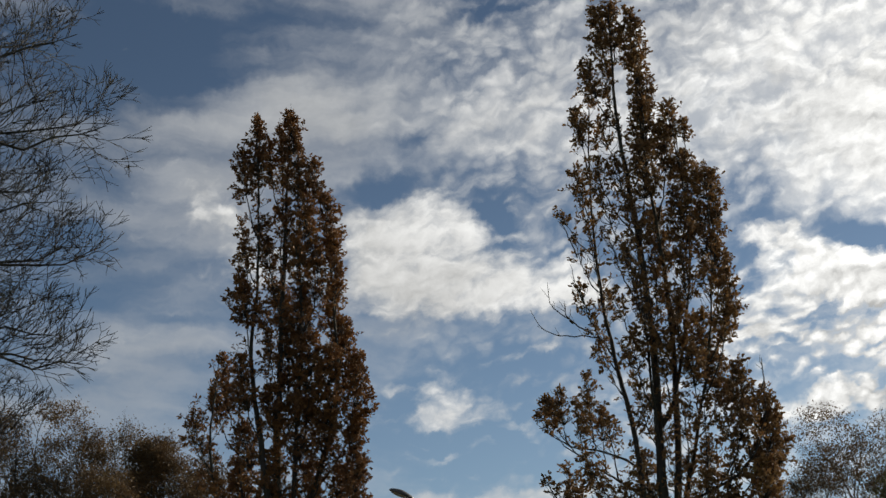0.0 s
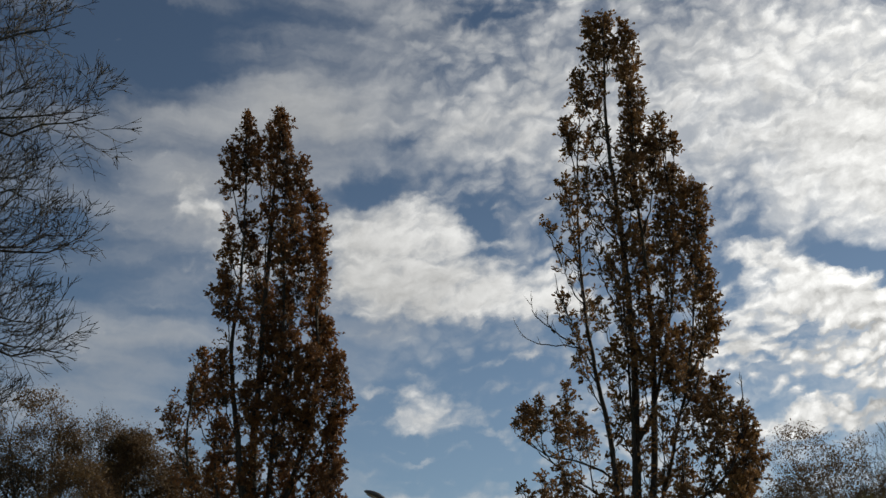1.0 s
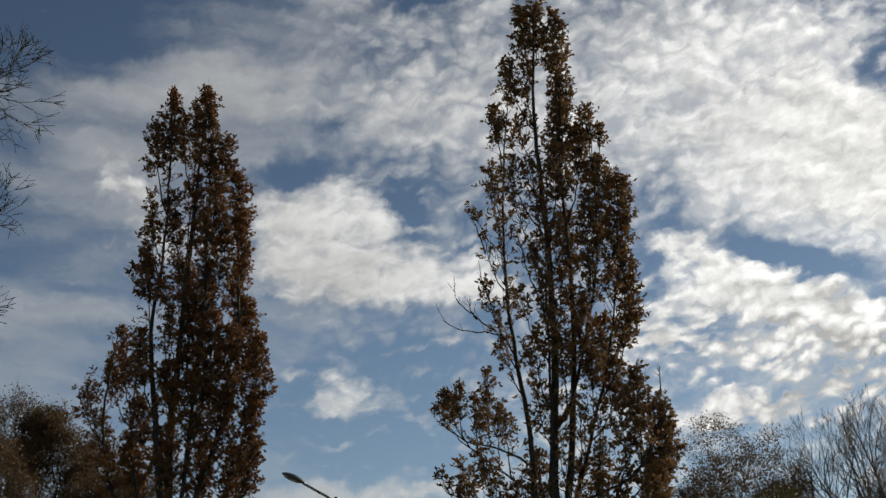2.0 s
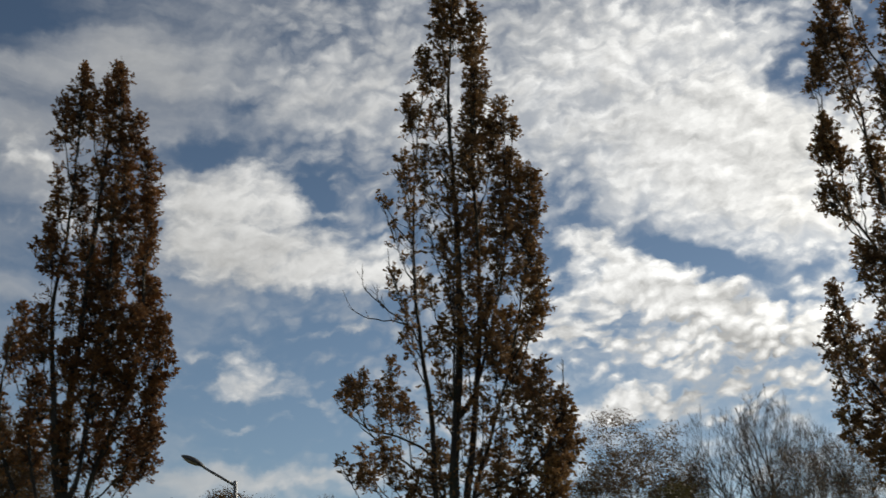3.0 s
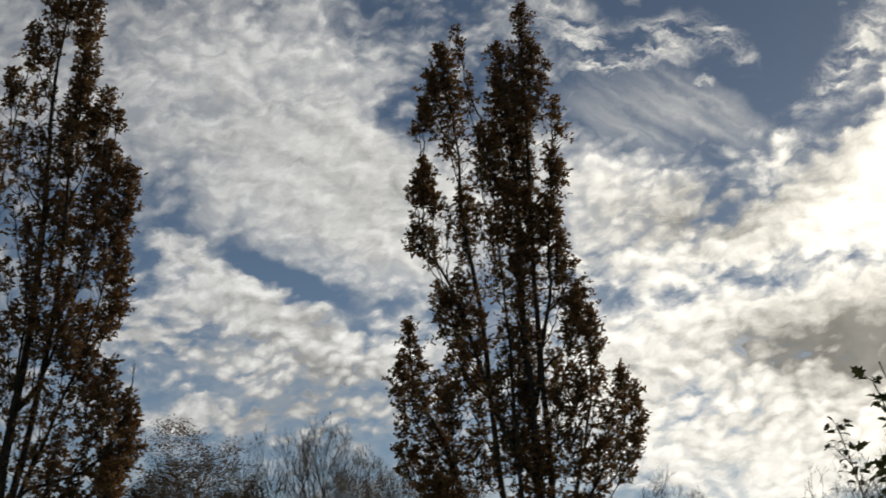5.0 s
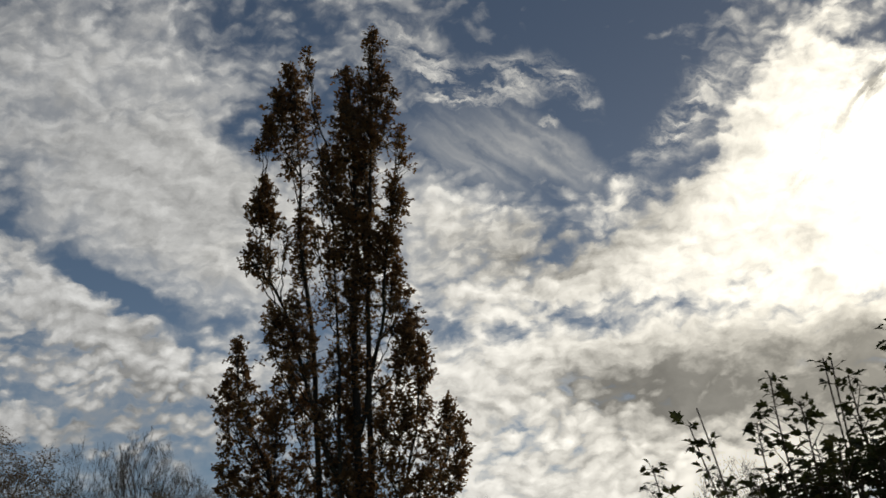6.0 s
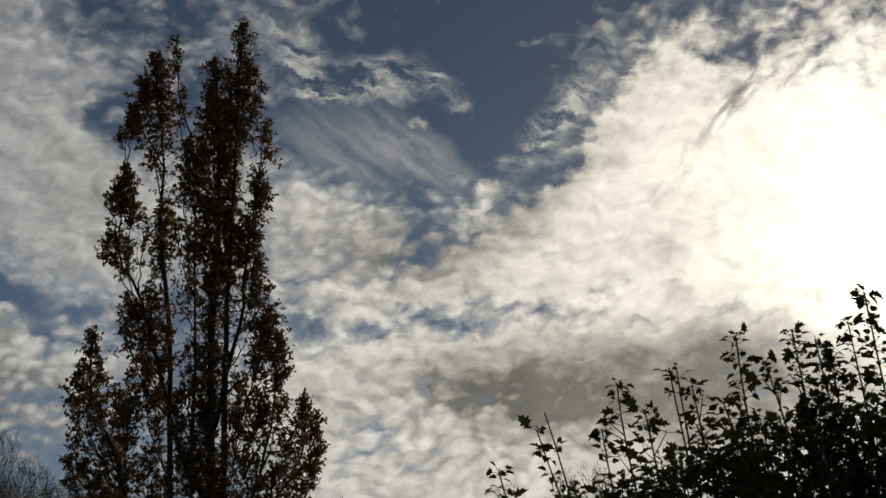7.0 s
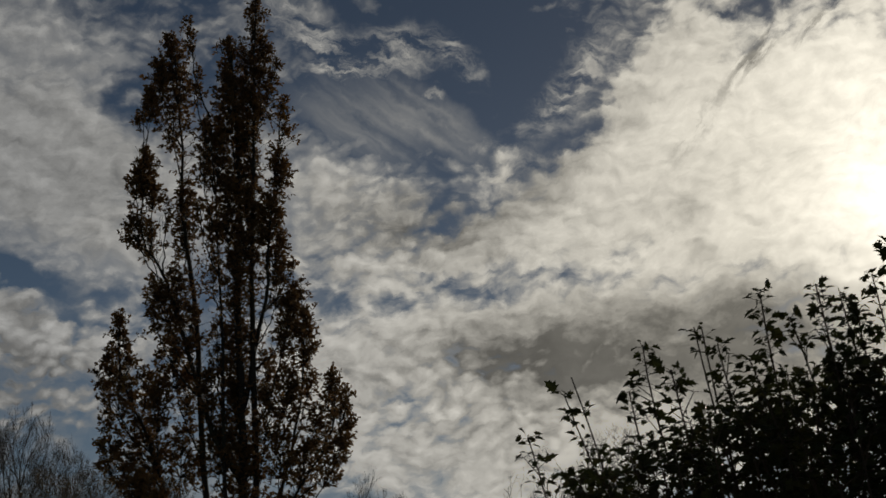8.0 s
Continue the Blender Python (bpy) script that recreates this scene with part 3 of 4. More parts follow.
thin_upper = [(-1.93, 12.0, 0.3, 0.09, 0.5), (-1.48, 12.4, 0.7, 0.20, 0.4), (-1.10, 12.2, 0.8, 0.20, 0.4), (-0.17, 13.1, 1.2, 0.28, 1), (-0.51, 12.2, 1.3, 0.20, 0.7),
    (-0.10, 12.1, 1.3, 0.27, 0.8), (0.36, 12.2, 1.3, 0.27, 0.9), (0.77, 12.0, 1.1, 0.27, 1), (0.98, 11.2, 0.8, 0.23, 1), (-1.77, 11.5, 0.6, 0.11, 0.25),
    (-1.42, 11.5, 0.8, 0.16, 0.25), (-1.05, 11.3, 0.7, 0.14, 0.3), (-1.78, 10.5, 0.7, 0.16, 0.4), (-1.38, 10.6, 0.8, 0.16, 0.35), (-0.70, 11.0, 1.1, 0.20, 0.6),
    (-0.29, 10.9, 1.2, 0.25, 0.65), (0.27, 10.9, 1.1, 0.25, 0.7), (0.71, 10.6, 0.9, 0.18, 0.5)]
thin_middle = [(1.06, 10.4, 1.0, 0.20, 1), (0.93, 9.7, 0.8, 0.20, 1), (0.48, 9.8, 1.0, 0.32, 0.9), (0.00, 9.9, 1.0, 0.25, 0.75), (-0.64, 10.0, 1.0, 0.23, 0.5),
    (-1.11, 10.2, 0.7, 0.16, 0.4), (-1.60, 9.8, 0.5, 0.16, 0.4), (-1.50, 9.3, 0.7, 0.18, 0.4), (-0.95, 9.3, 0.8, 0.23, 0.6), (-0.42, 9.3, 1.0, 0.23, 0.6),
    (0.14, 9.1, 1.0, 0.25, 0.75), (0.60, 8.8, 0.9, 0.32, 1), (0.96, 8.5, 0.9, 0.25, 1), (1.33, 8.0, 0.9, 0.23, 1), (1.54, 7.6, 0.9, 0.23, 1), (1.68, 7.1, 0.6, 0.18, 0.85),
    (0.97, 7.6, 0.8, 0.25, 0.8)]
thin_side = [(-2.76, 8.5, 0.7, 0.19, 1), (-2.92, 8.2, 0.3, 0.10, 0.9), (-2.49, 8.5, 0.7, 0.17, 0.7), (-2.16, 8.3, 0.8, 0.20, 0.5), (-1.91, 8.7, 1.0, 0.15, 0.65),
    (-1.81, 8.2, 0.7, 0.23, 0.7), (-1.59, 7.9, 0.5, 0.16, 0.4), (-2.61, 7.1, 0.6, 0.18, 0.6), (-2.15, 7.3, 0.7, 0.20, 0.5), (-2.11, 6.9, 0.7, 0.25, 0.6),
    (-2.94, 6.8, 0.5, 0.14, 0.7), (-2.50, 6.7, 0.5, 0.23, 0.6), (1.18, 7.0, 0.8, 0.29, 0.85), (1.43, 6.7, 0.7, 0.18, 0.7)]
thin_low = [(-0.96, 8.6, 1.1, 0.20, 0.4), (-0.67, 8.3, 1.1, 0.18, 0.3), (-0.18, 8.0, 0.9, 0.20, 0.4), (0.23, 7.9, 0.7, 0.23, 0.4), (0.59, 7.9, 0.9, 0.25, 0.6),
    (-1.04, 7.2, 1.0, 0.23, 0.7), (-0.52, 7.2, 1.0, 0.18, 0.25), (-0.23, 7.0, 0.8, 0.23, 0.5), (0.27, 7.2, 0.8, 0.27, 0.75), (0.62, 6.8, 0.8, 0.23, 0.45),
    (0.10, 6.4, 0.8, 0.27, 0.7), (0.87, 6.1, 0.6, 0.20, 0.35), (1.32, 6.1, 0.6, 0.20, 0.5), (-1.46, 6.6, 0.7, 0.20, 0.5)]
thin_stems = [[(-0.79, 5.9), (-0.71, 7.0), (-0.54, 9.2), (-0.52, 11.7), (-0.56, 14.0), (-0.38, 16.4)], [(-0.56, 5.9), (-0.27, 8.0), (-0.11, 10.2), (-0.14, 12.6),
    (-0.03, 16.1)], [(-1.12, 6.0), (-1.14, 7.3), (-1.27, 8.6), (-1.38, 10.2), (-1.32, 12.2), (-1.01, 15.0)], [(-0.46, 5.9), (0.08, 7.5), (0.60, 9.4),
    (1.01, 12.1)], [(-0.36, 5.9), (0.59, 6.3), (1.18, 7.0), (1.36, 7.9)], [(-0.99, 6.2), (-1.16, 6.8), (-1.79, 7.2), (-2.40, 7.4), (-2.97, 7.9)], [(-0.70, 7.4),
    (-0.63, 9.6), (-0.51, 12.1)], [(-0.17, 8.4), (0.41, 10.7), (0.56, 13.9)], [(-1.02, 6.0), (-1.56, 6.6), (-2.04, 7.0), (-2.22, 7.2)]]
thin_bare = [[(-1.50, 9.2), (-1.73, 9.3), (-2.26, 9.4), (-2.57, 9.6), (-2.77, 10.0)], [(-1.61, 9.3), (-1.96, 9.6), (-2.25, 9.9), (-2.37, 10.1),
    (-2.36, 10.5)], [(-1.99, 9.6), (-2.08, 9.8), (-2.11, 10.0)], [(1.31, 7.8), (1.37, 8.1), (1.36, 8.4)], [(-1.65, 9.8), (-1.81, 10.3), (-1.88, 10.8)], [(-1.73, 10.9),
    (-1.88, 11.5), (-2.00, 11.9)]]
columnar_oak(15.0, 27.0, thin_stems, thin_crown + thin_upper + thin_middle + thin_side + thin_low, 23, "tall columnar oak, thinly leaved on one side, brown autumn leaves", thin_bare, 0.7, 12)
spired_crown = [(-0.89, 15.9, 1.1, 0.23, 1), (-0.54, 16.1, 1.1, 0.09, 0.7), (-1.13, 15.1, 1.0, 0.23, 0.9), (-0.67, 15.1, 1.0, 0.25, 0.75), (-0.35, 14.9, 0.8, 0.11, 0.6),
    (-1.23, 14.4, 0.8, 0.17, 1), (-1.30, 13.9, 0.7, 0.11, 0.5), (-0.74, 14.1, 0.9, 0.30, 0.5), (0.29, 15.9, 1.1, 0.17, 1), (0.77, 16.8, 1.0, 0.15, 1),
    (0.98, 15.9, 1.2, 0.25, 0.85), (0.64, 15.7, 1.0, 0.18, 0.7), (1.25, 15.5, 0.8, 0.11, 0.6), (0.32, 15.0, 1.4, 0.29, 1), (0.71, 14.8, 1.4, 0.29, 1),
    (1.10, 14.7, 0.8, 0.21, 0.5), (1.43, 14.6, 0.5, 0.10, 0.8), (1.50, 14.1, 0.6, 0.10, 0.7)]
spired_upper = [(-0.04, 13.9, 1.0, 0.18, 0.9), (0.20, 13.8, 1.2, 0.25, 1), (0.67, 13.7, 1.4, 0.32, 1), (-0.13, 13.1, 0.9, 0.10, 0.6), (1.43, 13.3, 0.9, 0.17, 1),
    (1.56, 13.1, 0.4, 0.09, 0.8), (-1.22, 13.0, 1.0, 0.23, 1), (-1.37, 12.6, 0.7, 0.16, 1), (-1.05, 12.6, 0.8, 0.16, 0.9), (-1.37, 11.5, 0.6, 0.23, 0.95),
    (-1.08, 11.6, 0.8, 0.18, 0.6), (-0.39, 12.5, 0.7, 0.18, 1), (-0.41, 12.0, 1.0, 0.18, 0.9), (-0.73, 11.9, 0.6, 0.11, 0.45), (-0.12, 12.0, 0.8, 0.14, 0.5),
    (0.13, 12.1, 1.0, 0.15, 0.6), (0.40, 12.6, 1.4, 0.25, 1), (0.89, 12.5, 1.6, 0.32, 1)]
spired_middle = [(1.29, 12.4, 1.1, 0.28, 1), (1.51, 11.8, 1.3, 0.21, 1), (1.81, 11.0, 0.4, 0.10, 0.6), (-0.92, 10.3, 0.5, 0.16, 0.85), (-0.69, 10.1, 0.9, 0.25, 0.9),
    (-0.47, 10.6, 0.9, 0.23, 0.7), (-0.91, 9.8, 0.7, 0.13, 0.7), (0.19, 11.1, 0.9, 0.15, 0.45), (0.65, 11.1, 1.4, 0.23, 0.7), (0.99, 11.2, 0.9, 0.16, 0.5),
    (1.54, 10.6, 0.8, 0.14, 0.45), (1.95, 10.8, 1.2, 0.18, 1), (2.07, 9.9, 1.1, 0.18, 1), (1.76, 10.2, 1.3, 0.23, 1), (1.47, 9.2, 1.0, 0.23, 0.7),
    (1.10, 9.8, 1.1, 0.11, 0.3), (0.76, 9.9, 1.5, 0.29, 0.9), (0.38, 9.7, 1.1, 0.16, 0.4)]
spired_side = [(-1.50, 9.7, 0.7, 0.16, 1), (-1.65, 9.2, 0.7, 0.18, 1), (-1.32, 9.1, 0.6, 0.18, 0.85), (-1.85, 8.6, 0.4, 0.14, 0.75), (-1.50, 8.5, 0.8, 0.28, 0.6),
    (-1.20, 8.4, 0.7, 0.18, 0.4), (-1.70, 8.0, 0.3, 0.11, 0.7), (-0.17, 9.8, 1.0, 0.23, 0.7), (-0.51, 9.3, 1.0, 0.30, 0.9), (-0.91, 8.8, 0.8, 0.21, 0.75),
    (0.31, 8.7, 1.0, 0.25, 0.6), (1.83, 8.8, 1.1, 0.30, 0.85), (2.26, 9.0, 0.9, 0.16, 0.7), (2.71, 8.9, 0.9, 0.21, 0.9), (2.93, 8.4, 0.8, 0.15, 0.9),
    (2.53, 8.2, 1.0, 0.28, 0.75), (3.00, 7.8, 0.7, 0.14, 0.8)]
spired_low = [(0.86, 8.6, 1.5, 0.32, 0.95), (-0.13, 8.8, 1.1, 0.25, 0.6), (-0.63, 8.4, 1.0, 0.28, 0.8), (-1.11, 7.8, 0.6, 0.30, 0.7), (-1.62, 7.5, 0.6, 0.21, 0.6),
    (-1.71, 7.1, 0.6, 0.18, 0.7), (1.43, 8.3, 1.1, 0.25, 0.6), (0.50, 7.7, 1.1, 0.30, 0.75), (-0.14, 7.6, 1.1, 0.32, 0.75), (-0.76, 7.5, 1.1, 0.34, 0.8),
    (-1.35, 7.1, 0.8, 0.32, 0.8), (1.07, 7.3, 1.1, 0.34, 0.9), (1.71, 7.5, 1.0, 0.30, 0.7), (2.25, 7.5, 1.0, 0.30, 0.7), (2.80, 7.4, 1.0, 0.28, 0.8)]
spired_stems = [[(1.03, 6.4), (0.77, 9.7), (0.64, 12.7), (0.31, 15.8)], [(1.27, 6.4), (1.04, 9.8), (0.90, 13.4), (0.79, 16.7)], [(0.32, 6.4), (-0.05, 9.7),
    (-0.43, 11.8), (-0.52, 13.2), (-0.88, 15.8)], [(0.08, 8.2), (-0.41, 9.6), (-0.78, 10.5), (-1.19, 11.2), (-1.21, 12.8)], [(-0.43, 6.3), (-0.85, 7.4), (-1.36, 8.4),
    (-1.49, 9.5)], [(1.78, 6.5), (2.10, 8.5), (1.98, 10.7)], [(2.15, 6.5), (2.70, 7.6), (2.72, 8.8)], [(1.13, 9.1), (1.33, 10.3), (1.30, 11.0), (1.39, 13.2),
    (1.44, 14.5)], [(0.67, 6.4), (0.44, 9.7), (-0.00, 13.8)]]
columnar_oak(32.0, 27.5, spired_stems, spired_crown + spired_upper + spired_middle + spired_side + spired_low, 37, "tall columnar oak with several spires and brown leaves", shoots=1.3, skirts=16)

# ---- bare and thin-leaved trees ----


def grow_within(soup, r, p, d, length, radius, level, inside, spread, lift, tips):
    """A branch that forks on and on within a crown's outline; its ends go into tips."""
    way, q, path = d.normalized(), p, [p]
    steps = 3 if level > 2 else 2
    for _ in range(steps):
        way = (way + wobble(r, 0.16) + Vector((0, 0, lift))).normalized()
        q = q + way * (length / steps)
        path.append(q)
        if not inside(q):
            break
    n = len(path) - 1
    soup.tube(path, [radius * (1 - 0.35 * i / n) for i in range(n + 1)], 5 if level > 4 else 3)
    if level == 0 or not inside(q):
        tips.append((q, way))
        return
    for k in range(3 if r.random() < 0.45 else 2):
        side = way.cross(any_way(r)).normalized()
        a = radians(spread * r.uniform(0.45, 1.3)) * (0.5 if k == 0 else 1.0)
        grow_within(soup, r, q, way * math.cos(a) + side * math.sin(a), length * r.uniform(0.68, 0.9), max(0.0055, radius * (0.72 if k == 0 else 0.55)), level - 1, inside, spread, lift, tips)
    if level > 1:
        i = r.randrange(1, n + 1)
        side = way.cross(any_way(r)).normalized()
        grow_within(soup, r, path[i - 1].lerp(path[i], 0.5), way * 0.75 + side * 0.65, length * 0.5, max(0.0055, radius * 0.4), max(0, level - 3), inside, spread, lift, tips)


def far_tree(az, far, top, width, seed, leafy, label, mat=far_leaves, leaf_len=0.1, lean=0.0, spread=26, lift=0.07, group="trees beyond the oaks"):
    """A tree with a rounded head: trunk, forking limbs, fine twigs, and as many leaves as it has left."""
    r = random.Random(seed)
    tree = thing("tree", Matrix.Translation(at_bearing(az, far)) @ Matrix.Rotation(-radians(az), 4, "Z"), label, "tree", group)
    high, half = 0.30 * top, width / 2
    core = Vector((lean, 0, top - high))

    def inside(p):
        v = p - core
        return (v.x / half) ** 2 + (v.y / half) ** 2 + (max(0.0, v.z) / high) ** 2 < r.uniform(0.85, 1.1)

    shares = (0, 0.2, 0.4, 0.6, 0.8, 1.0)
    line = [Vector((0.45 * lean * s * s, 0.1 * math.sin(5 * s), s * top * 0.58)) for s in shares]
    trunk = Soup()
    trunk.tube(line, [0.0135 * top * (1 - 0.5 * s) + 0.01 for s in shares], 8)
    part("trunk", trunk, grey_bark, tree, smooth=True)
    tips = []
    n = 7
    for k in range(n):
        x = 5 * (0.68 + 0.32 * k / (n - 1))
        i = min(int(x), 4)
        b = line[i].lerp(line[i + 1], min(1.0, x - i))
        turn = k * 2.4 + r.uniform(-0.3, 0.3)
        out = (0.75 - 0.5 * k / (n - 1)) * min(1.0, half / 2.2) * spread / 26
        d = Vector((math.cos(turn) * out + lean * 0.12, math.sin(turn) * out, 1.0))
        limb = Soup()
        grow_within(limb, r, b, d, top * (0.13 if spread > 30 else 0.115), 0.0045 * top * (0.75 + 0.25 * k / n), 7, inside, spread, lift, tips)
        part("limb", limb, grey_bark, tree)
    if leafy > 0:
        crown = Soup()
        for p, d in tips:
            for _ in range(int(leafy) + (1 if r.random() < leafy % 1 else 0)):
                q = p + Vector((r.gauss(0, 0.24), r.gauss(0, 0.24), r.gauss(0, 0.1))) - d * r.uniform(0.0, 0.5)
                ln = leaf_len * r.uniform(0.7, 1.3)
                crown.flake(q, any_way(r), any_way(r), ln, ln * 0.7)
        part("crown", crown, mat, tree, "thin withering brown leaves", kind="stuff")
    return tree


BARE = "bare grey broadleaf tree with fine upswept twigs"
SPARSE = "nearly bare tree with a few brown leaves"
BROWN = "broad tree in dense brown autumn leaf"
SMALL = "small tree in dark brown leaf"
# behind the second and third oak
far_tree(20.6, 62, 15.3, 5.6, 3, 16, "round tree with thinning brown leaves behind the oaks", leaf_len=0.09, spread=38, lift=0.02)
far_tree(25.6, 64, 16.1, 3.8, 4, 0, BARE, lean=0.3)
far_tree(24.7, 63, 15.2, 4.0, 5, 0, BARE, lean=-1.0)
far_tree(22.6, 70, 15.2, 2.6, 25, 0, "bare slender tree beyond the oaks")
far_tree(27.4, 66, 15.0, 3.0, 26, 0, BARE)
far_tree(28.6, 70, 14.8, 3.6, 27, 2, SPARSE, leaf_len=0.08)
far_tree(29.9, 66, 14.4, 4.0, 6, 2, SPARSE, leaf_len=0.08)
far_tree(31.6, 68, 13.6, 4.5, 7, 2, SPARSE, leaf_len=0.08)
far_tree(26.6, 60, 12.4, 4.0, 28, 1.5, SPARSE, leaf_len=0.08)
far_tree(22.0, 50, 9.7, 2.8, 19, 9, "olive-green leafy tree behind the oaks", olive_leaves, spread=36)
far_tree(18.0, 68, 13.0, 2.6, 33, 0, "small bare tree with fine twigs")
far_tree(39.1, 70, 14.6, 3.0, 8, 0, "bare slender tree beyond the oaks")
far_tree(40.4, 72, 13.8, 2.8, 38, 0, "bare slender tree beyond the oaks")
# beyond the first oak and the street lamp
far_tree(-10.0, 60, 18.2, 4.0, 12, 26, BROWN, leaf_len=0.09, spread=34)
far_tree(-12.3, 60, 17.8, 4.0, 13, 26, BROWN, leaf_len=0.09, spread=34)
far_tree(-8.6, 56, 14.2, 4.2, 36, 26, BROWN, leaf_len=0.09, spread=34)
far_tree(-7.6, 62, 17.9, 3.0, 14, 5, "half-bare brown tree with thin upper twigs", leaf_len=0.09)
far_tree(-6.3, 60, 16.3, 3.6, 15, 26, BROWN, leaf_len=0.09, spread=34)
far_tree(-4.5, 61, 15.2, 3.6, 16, 26, BROWN, leaf_len=0.09, spread=34)
far_tree(-2.6, 60, 14.0, 4.0, 35, 26, BROWN, leaf_len=0.09, spread=34)
far_tree(4.4, 60, 11.8, 2.4, 17, 8, SMALL, leaf_len=0.1)
far_tree(5.3, 62, 11.9, 1.6, 34, 7, SMALL, leaf_len=0.1)
far_tree(2.4, 68, 12.6, 3.2, 31, 1, SPARSE)
far_tree(6.1, 68, 12.9, 2.2, 18, 0, "small bare tree with fine twigs")
far_tree(8.3, 68, 12.9, 2.4, 32, 0, "small bare tree with fine twigs")
# beyond the shrub
far_tree(45.8, 60, 13.9, 3.8, 20, 0, "bare round tree beyond the shrub", spread=34)
far_tree(48.9, 58, 14.3, 4.2, 21, 0, "bare round tree beyond the shrub", spread=34)


def spreading_tree(az, far, top, limbs, seed, label):
    """A large bare tree whose limbs sweep out sideways; each limb is given by where it ends."""
    r = random.Random(seed)
    tree = thing("bare_tree", Matrix.Translation(at_bearing(az, far)) @ Matrix.Rotation(-radians(az), 4, "Z"), label, "tree")
    line = [Vector((0.1 * math.sin(6 * s), 0, s * top)) for s in [i / 8 for i in range(9)]]
    trunk = Soup()
    trunk.tube(line, [0.34 * (1 - 0.85 * i / 8) for i in range(9)], 10)
    part("trunk", trunk, dark_bark, tree, smooth=True)
    for u, v, z, start in limbs:
        b = Vector((0, 0, start))
        tip = Vector((u, v, z))
        sag = 0.10 * (tip - b).length
        path = bend([b, b.lerp(tip, 0.35) + Vector((0, 0, 0.12 * (tip - b).length)), b.lerp(tip, 0.75) - Vector((0, 0, sag)), tip], 10)
        path = [p + wobble(r, 0.09) for p in path]
        limb = Soup()
        limb.tube(path, [0.05 * (1 - 0.93 * i / 10) + 0.003 for i in range(11)], 6)
        n = 20
        for k in range(n):
            s = 0.34 + 0.65 * (k + r.random()) / n
            x = s * 10
            i = min(int(x), 9)
            p = path[i].lerp(path[i + 1], x - i)
            ahead = (path[i + 1] - path[i]).normalized()
            side = ahead.cross(any_way(r)).normalized()
            side.z = abs(side.z) * 0.9 + 0.15 if r.random() < 0.75 else -abs(side.z) * 0.5
            way = ahead * r.uniform(0.5, 0.95) + side * 0.8
            grow_within(limb, r, p, way, (1.0 - 0.7 * s) * r.uniform(0.5, 1.1), 0.016 * (1.4 - s), 3, lambda q: True, 40, 0.06, [])
        part("limb", limb, dark_bark, tree)
    return tree


spreading_tree(-22.0, 20.0, 15.0, [
    (3.8, 0.6, 14.2, 12.2), (4.3, 0.9, 13.5, 11.8), (4.4, -0.8, 12.7, 11.0), (4.9, 0.2, 11.8, 10.4), (4.8, -0.6, 11.2, 10.2), (4.3, 0.9, 10.9, 9.8), (4.1, 0.0, 10.3, 9.4),
    (4.7, 0.4, 9.7, 8.8), (4.5, -0.8, 9.1, 8.6), (4.3, 0.5, 8.4, 8.4), (4.6, -0.2, 7.7, 8.0), (4.0, -0.9, 7.6, 7.8), (3.8, 0.4, 6.9, 7.2), (3.4, -0.3, 6.3, 6.6),
    (-4.5, 0.5, 11, 7), (-4, -1, 8, 5), (0.5, 4, 11, 6.5), (0.3, -3.5, 10, 6), (2.5, 1.5, 14.5, 9.5), (-2, 1, 15, 9),
], 41, "large bare tree with sweeping fine grey twigs")

# ---- street lamp ----


def street_lamp(az, far, turn):
    lamp = thing("street_lamp", Matrix.Translation(at_bearing(az, far)) @ Matrix.Rotation(radians(turn), 4, "Z"), "grey steel street lamp with a slanted arm and flat head", "street lamp")
    pole = Soup()
    pole.tube([Vector((0, 0, z)) for z in (0, 1.2, 1.25, 7.73, 7.78)], [0.10, 0.10, 0.07, 0.046, 0.044], 14)
    part("pole", pole, steel, lamp, smooth=True)
    arm = Soup()
    arm.tube([Vector((0.02, 0, 7.66)), Vector((-0.4, 0, 7.91)), Vector((-0.78, 0, 8.14))], [0.036, 0.032, 0.03], 10)
    part("arm", arm, steel, lamp, smooth=True)
    bm = bmesh.new()
    bmesh.ops.create_uvsphere(bm, u_segments=20, v_segments=12, radius=1.0)
    for v in bm.verts:
        x, y, z = v.co
        w = 0.55 + 0.45 * math.cos((x + 0.15) * 1.3)
        v.co = Vector((x * 0.33, y * 0.15 * w, max(z, -0.35) * 0.095 * w))
    bmesh.ops.transform(bm, matrix=Matrix.Translation((-1.0, 0, 8.27)) @ Matrix.Rotation(radians(27), 4, "Y"), verts=bm.verts)
    head = part("head", bm, lamp_paint, lamp, "dark flat lamp head", smooth=True)
    bm = bmesh.new()
    bmesh.ops.create_uvsphere(bm, u_segments=16, v_segments=8, radius=1.0)
    for v in bm.verts:
        v.co = Vector((v.co.x * 0.22 - 0.05, v.co.y * 0.10, min(v.co.z, 0.2) * 0.05 - 0.03))
    bmesh.ops.transform(bm, matrix=Matrix.Translation((-1.0, 0, 8.27)) @ Matrix.Rotation(radians(27), 4, "Y"), verts=bm.verts)
    part("glass_cover", bm, glass, head, "clear bowl under the head", smooth=True)
    return lamp


street_lamp(4.77, 35.0, -5)

# ---- leafy shrub close by ----


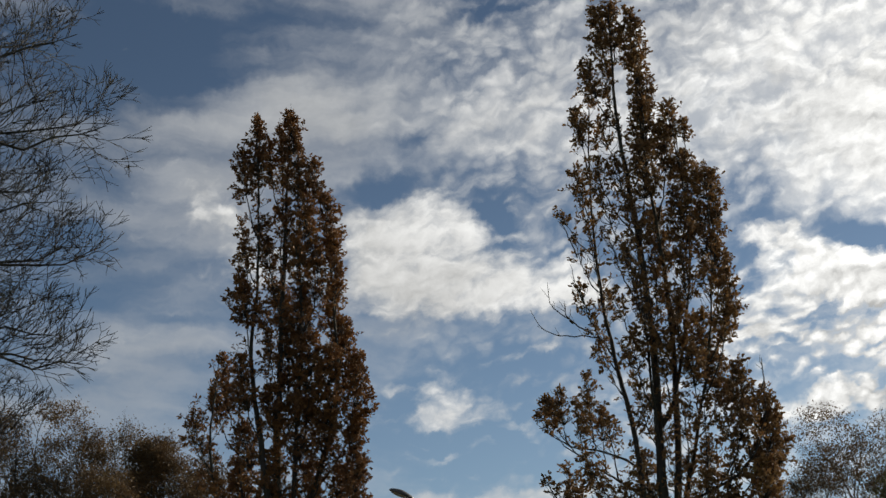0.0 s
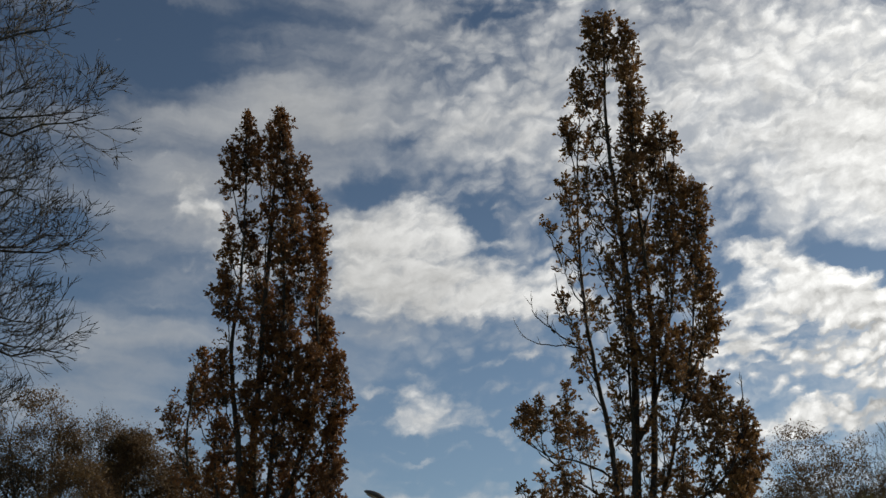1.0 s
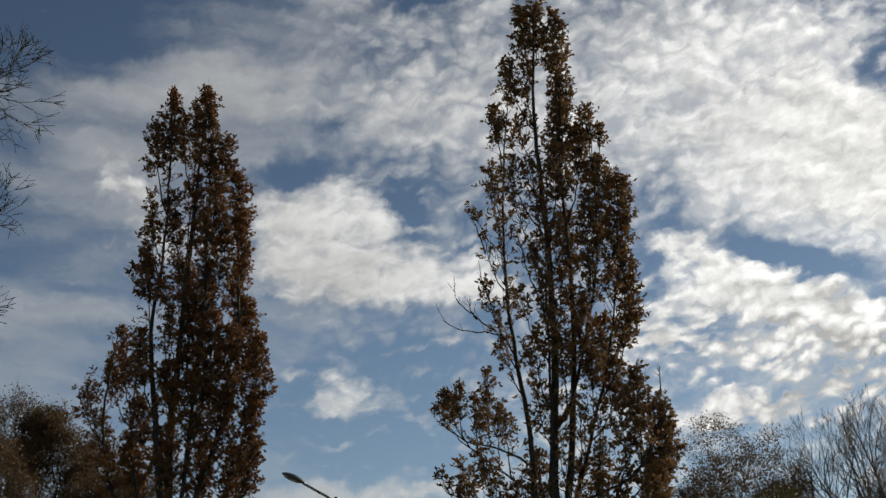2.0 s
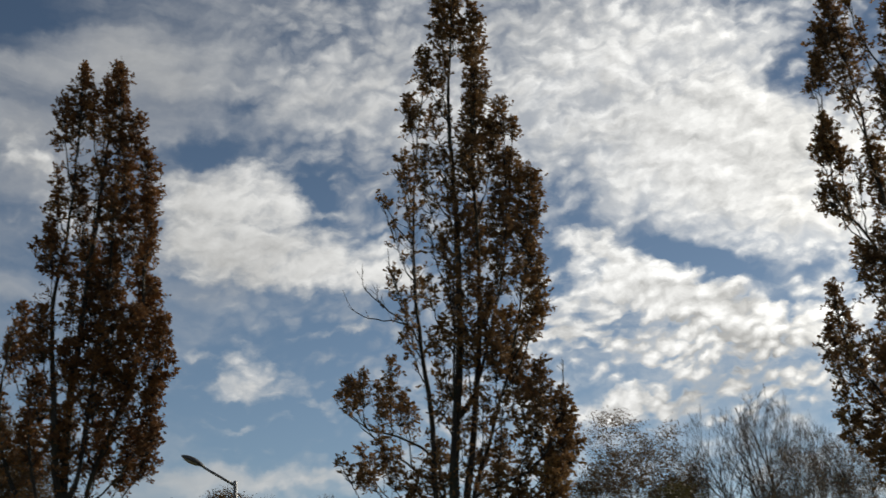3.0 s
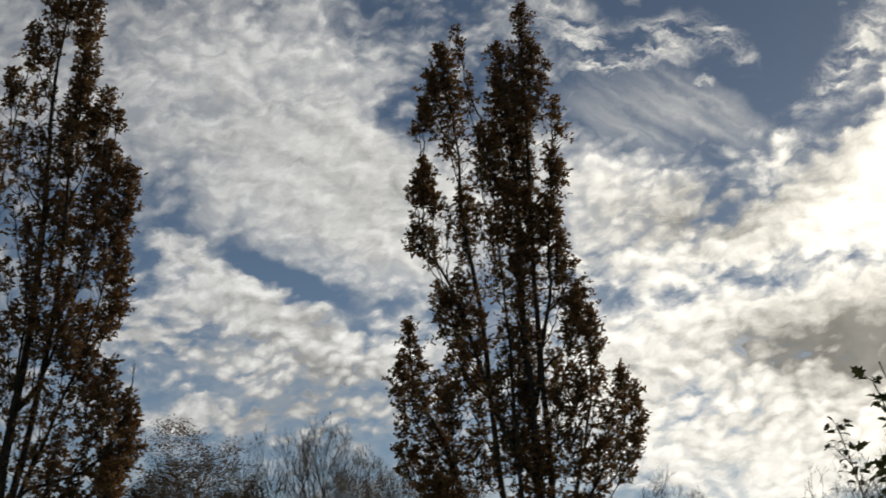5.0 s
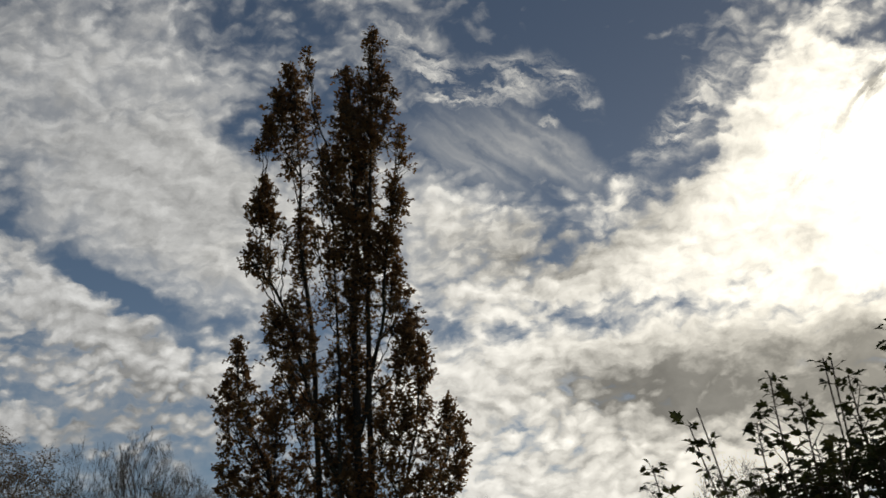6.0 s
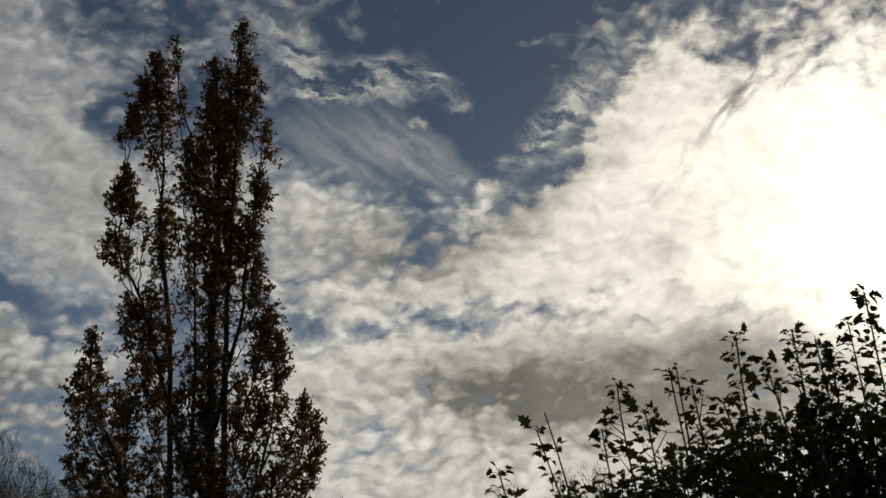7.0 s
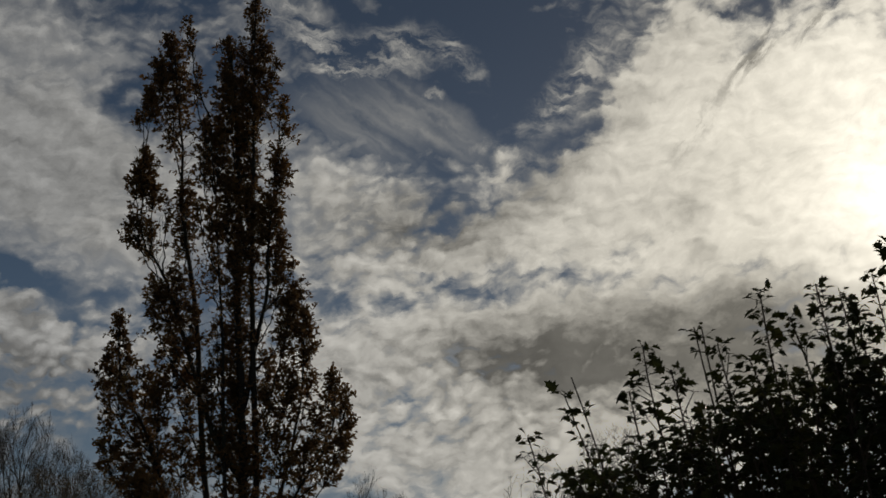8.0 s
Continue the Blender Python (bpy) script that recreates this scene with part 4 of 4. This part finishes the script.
def lobed_leaf(r, length):
    """A toothed, faintly lobed leaf, folded on its midrib and drooping, stalk at the origin, along +y."""
    s = Soup()
    half = [(0.0, 0.0), (0.1, 0.09), (0.38, 0.14), (0.25, 0.29), (0.48, 0.5), (0.22, 0.52), (0.26, 0.76), (0.1, 0.78), (0.0, 1.0)]
    n = len(half)
    for sign in (1, -1):
        b = len(s.v)
        for x, y in half:
            s.v.append(Vector((sign * x * length, y * length, (0.35 * x - 0.30 * y * y) * length)))
        s.v.append(Vector((0, 0.5 * length, -0.10 * length)))
        for i in range(n - 1):
            f = (b + i, b + i + 1, b + n)
            s.f.append(f if sign < 0 else f[::-1])
    return s


def shrub(tips, seed, label):
    r = random.Random(seed)
    bush = thing("shrub", Matrix.Translation(at_bearing(54, 5.3)), label, "shrub")
    origin = at_bearing(54, 5.3)
    leaf_mesh = [lobed_leaf(r, ln).mesh("leaf", green_leaves) for ln in (0.031, 0.041, 0.051)]
    single, rest, rest_wood = 0, Soup(), Soup()
    # shorter shoots fill the body of the shrub, which rises away from its thin edge
    for _ in range(95):
        az = 62 - 15 * r.random() ** 1.2
        body = 9.6 + 5.0 * min(1.0, max(0.0, (az - 46) / 11.0)) ** 0.75
        tips.append((az, body - abs(r.gauss(0, 1.7)), r.uniform(4.7, 6.0), r.uniform(0.8, 1.2), 0.55))
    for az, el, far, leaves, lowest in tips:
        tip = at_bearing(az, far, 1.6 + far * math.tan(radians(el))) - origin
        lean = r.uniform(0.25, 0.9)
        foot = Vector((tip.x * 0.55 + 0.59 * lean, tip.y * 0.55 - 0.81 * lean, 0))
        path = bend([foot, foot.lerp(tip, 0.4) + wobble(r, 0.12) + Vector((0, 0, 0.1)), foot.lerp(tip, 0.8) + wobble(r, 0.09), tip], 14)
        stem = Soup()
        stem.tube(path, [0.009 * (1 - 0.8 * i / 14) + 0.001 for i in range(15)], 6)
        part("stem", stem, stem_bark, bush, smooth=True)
        total_len = sum((b - a).length for a, b in zip(path, path[1:]))
        nodes = int((1 - lowest) * total_len / 0.031 * leaves)
        for k in range(nodes):
            s = 1 - (1 - lowest) * (k + 0.6 * r.random()) / nodes
            x = s * 14
            i = min(int(x), 13)
            p = path[i].lerp(path[i + 1], x - i)
            ahead = (path[i + 1] - path[i]).normalized()
            turn = r.uniform(0, 6.28)
            spur = p
            if r.random() < 0.3 and s < 0.93:
                spur = p + (Vector((math.cos(turn), math.sin(turn), 0)) * r.uniform(0.02, 0.08) + ahead * r.uniform(0.03, 0.10))
                rest_wood.tube([p, spur], [0.003, 0.0015], 3)
            for flip in range(r.choice((2, 3, 3, 4)) + (3 if k == 0 else 0)):
                side = Vector((math.cos(turn + flip * 2.2), math.sin(turn + flip * 2.2), 0))
                d = (side + ahead * r.uniform(-0.3, 0.9) + wobble(r, 0.35) - Vector((0, 0, 0.15))).normalized()
                stalk = spur + d * r.uniform(0.008, 0.04)
                if s > 0.75:
                    rest_wood.tube([spur, stalk], [0.0014, 0.0009], 3)
                up = (Vector((0, 0, 1)) + wobble(r, 1.1)).normalized()
                right = d.cross(up).normalized()
                turned = Matrix((right, d, right.cross(d))).transposed().to_4x4()
                m = Matrix.Translation(stalk) @ turned @ Matrix.Scale(r.uniform(0.6, 1.2), 4)
                me = leaf_mesh[r.randrange(3)]
                if single < 300 and s > 0.72:
                    ob = new("leaf", me)
                    ob.parent, ob.matrix_basis = bush, m
                    single += 1
                else:
                    b = len(rest.v)
                    rest.v += [m @ v.co for v in me.vertices]
                    rest.f += [tuple(b + j for j in q.vertices) for q in me.polygons]
    part("foliage", rest, green_leaves, bush, kind="stuff")
    part("spur_wood", rest_wood, stem_bark, bush, kind="stuff")
    return bush


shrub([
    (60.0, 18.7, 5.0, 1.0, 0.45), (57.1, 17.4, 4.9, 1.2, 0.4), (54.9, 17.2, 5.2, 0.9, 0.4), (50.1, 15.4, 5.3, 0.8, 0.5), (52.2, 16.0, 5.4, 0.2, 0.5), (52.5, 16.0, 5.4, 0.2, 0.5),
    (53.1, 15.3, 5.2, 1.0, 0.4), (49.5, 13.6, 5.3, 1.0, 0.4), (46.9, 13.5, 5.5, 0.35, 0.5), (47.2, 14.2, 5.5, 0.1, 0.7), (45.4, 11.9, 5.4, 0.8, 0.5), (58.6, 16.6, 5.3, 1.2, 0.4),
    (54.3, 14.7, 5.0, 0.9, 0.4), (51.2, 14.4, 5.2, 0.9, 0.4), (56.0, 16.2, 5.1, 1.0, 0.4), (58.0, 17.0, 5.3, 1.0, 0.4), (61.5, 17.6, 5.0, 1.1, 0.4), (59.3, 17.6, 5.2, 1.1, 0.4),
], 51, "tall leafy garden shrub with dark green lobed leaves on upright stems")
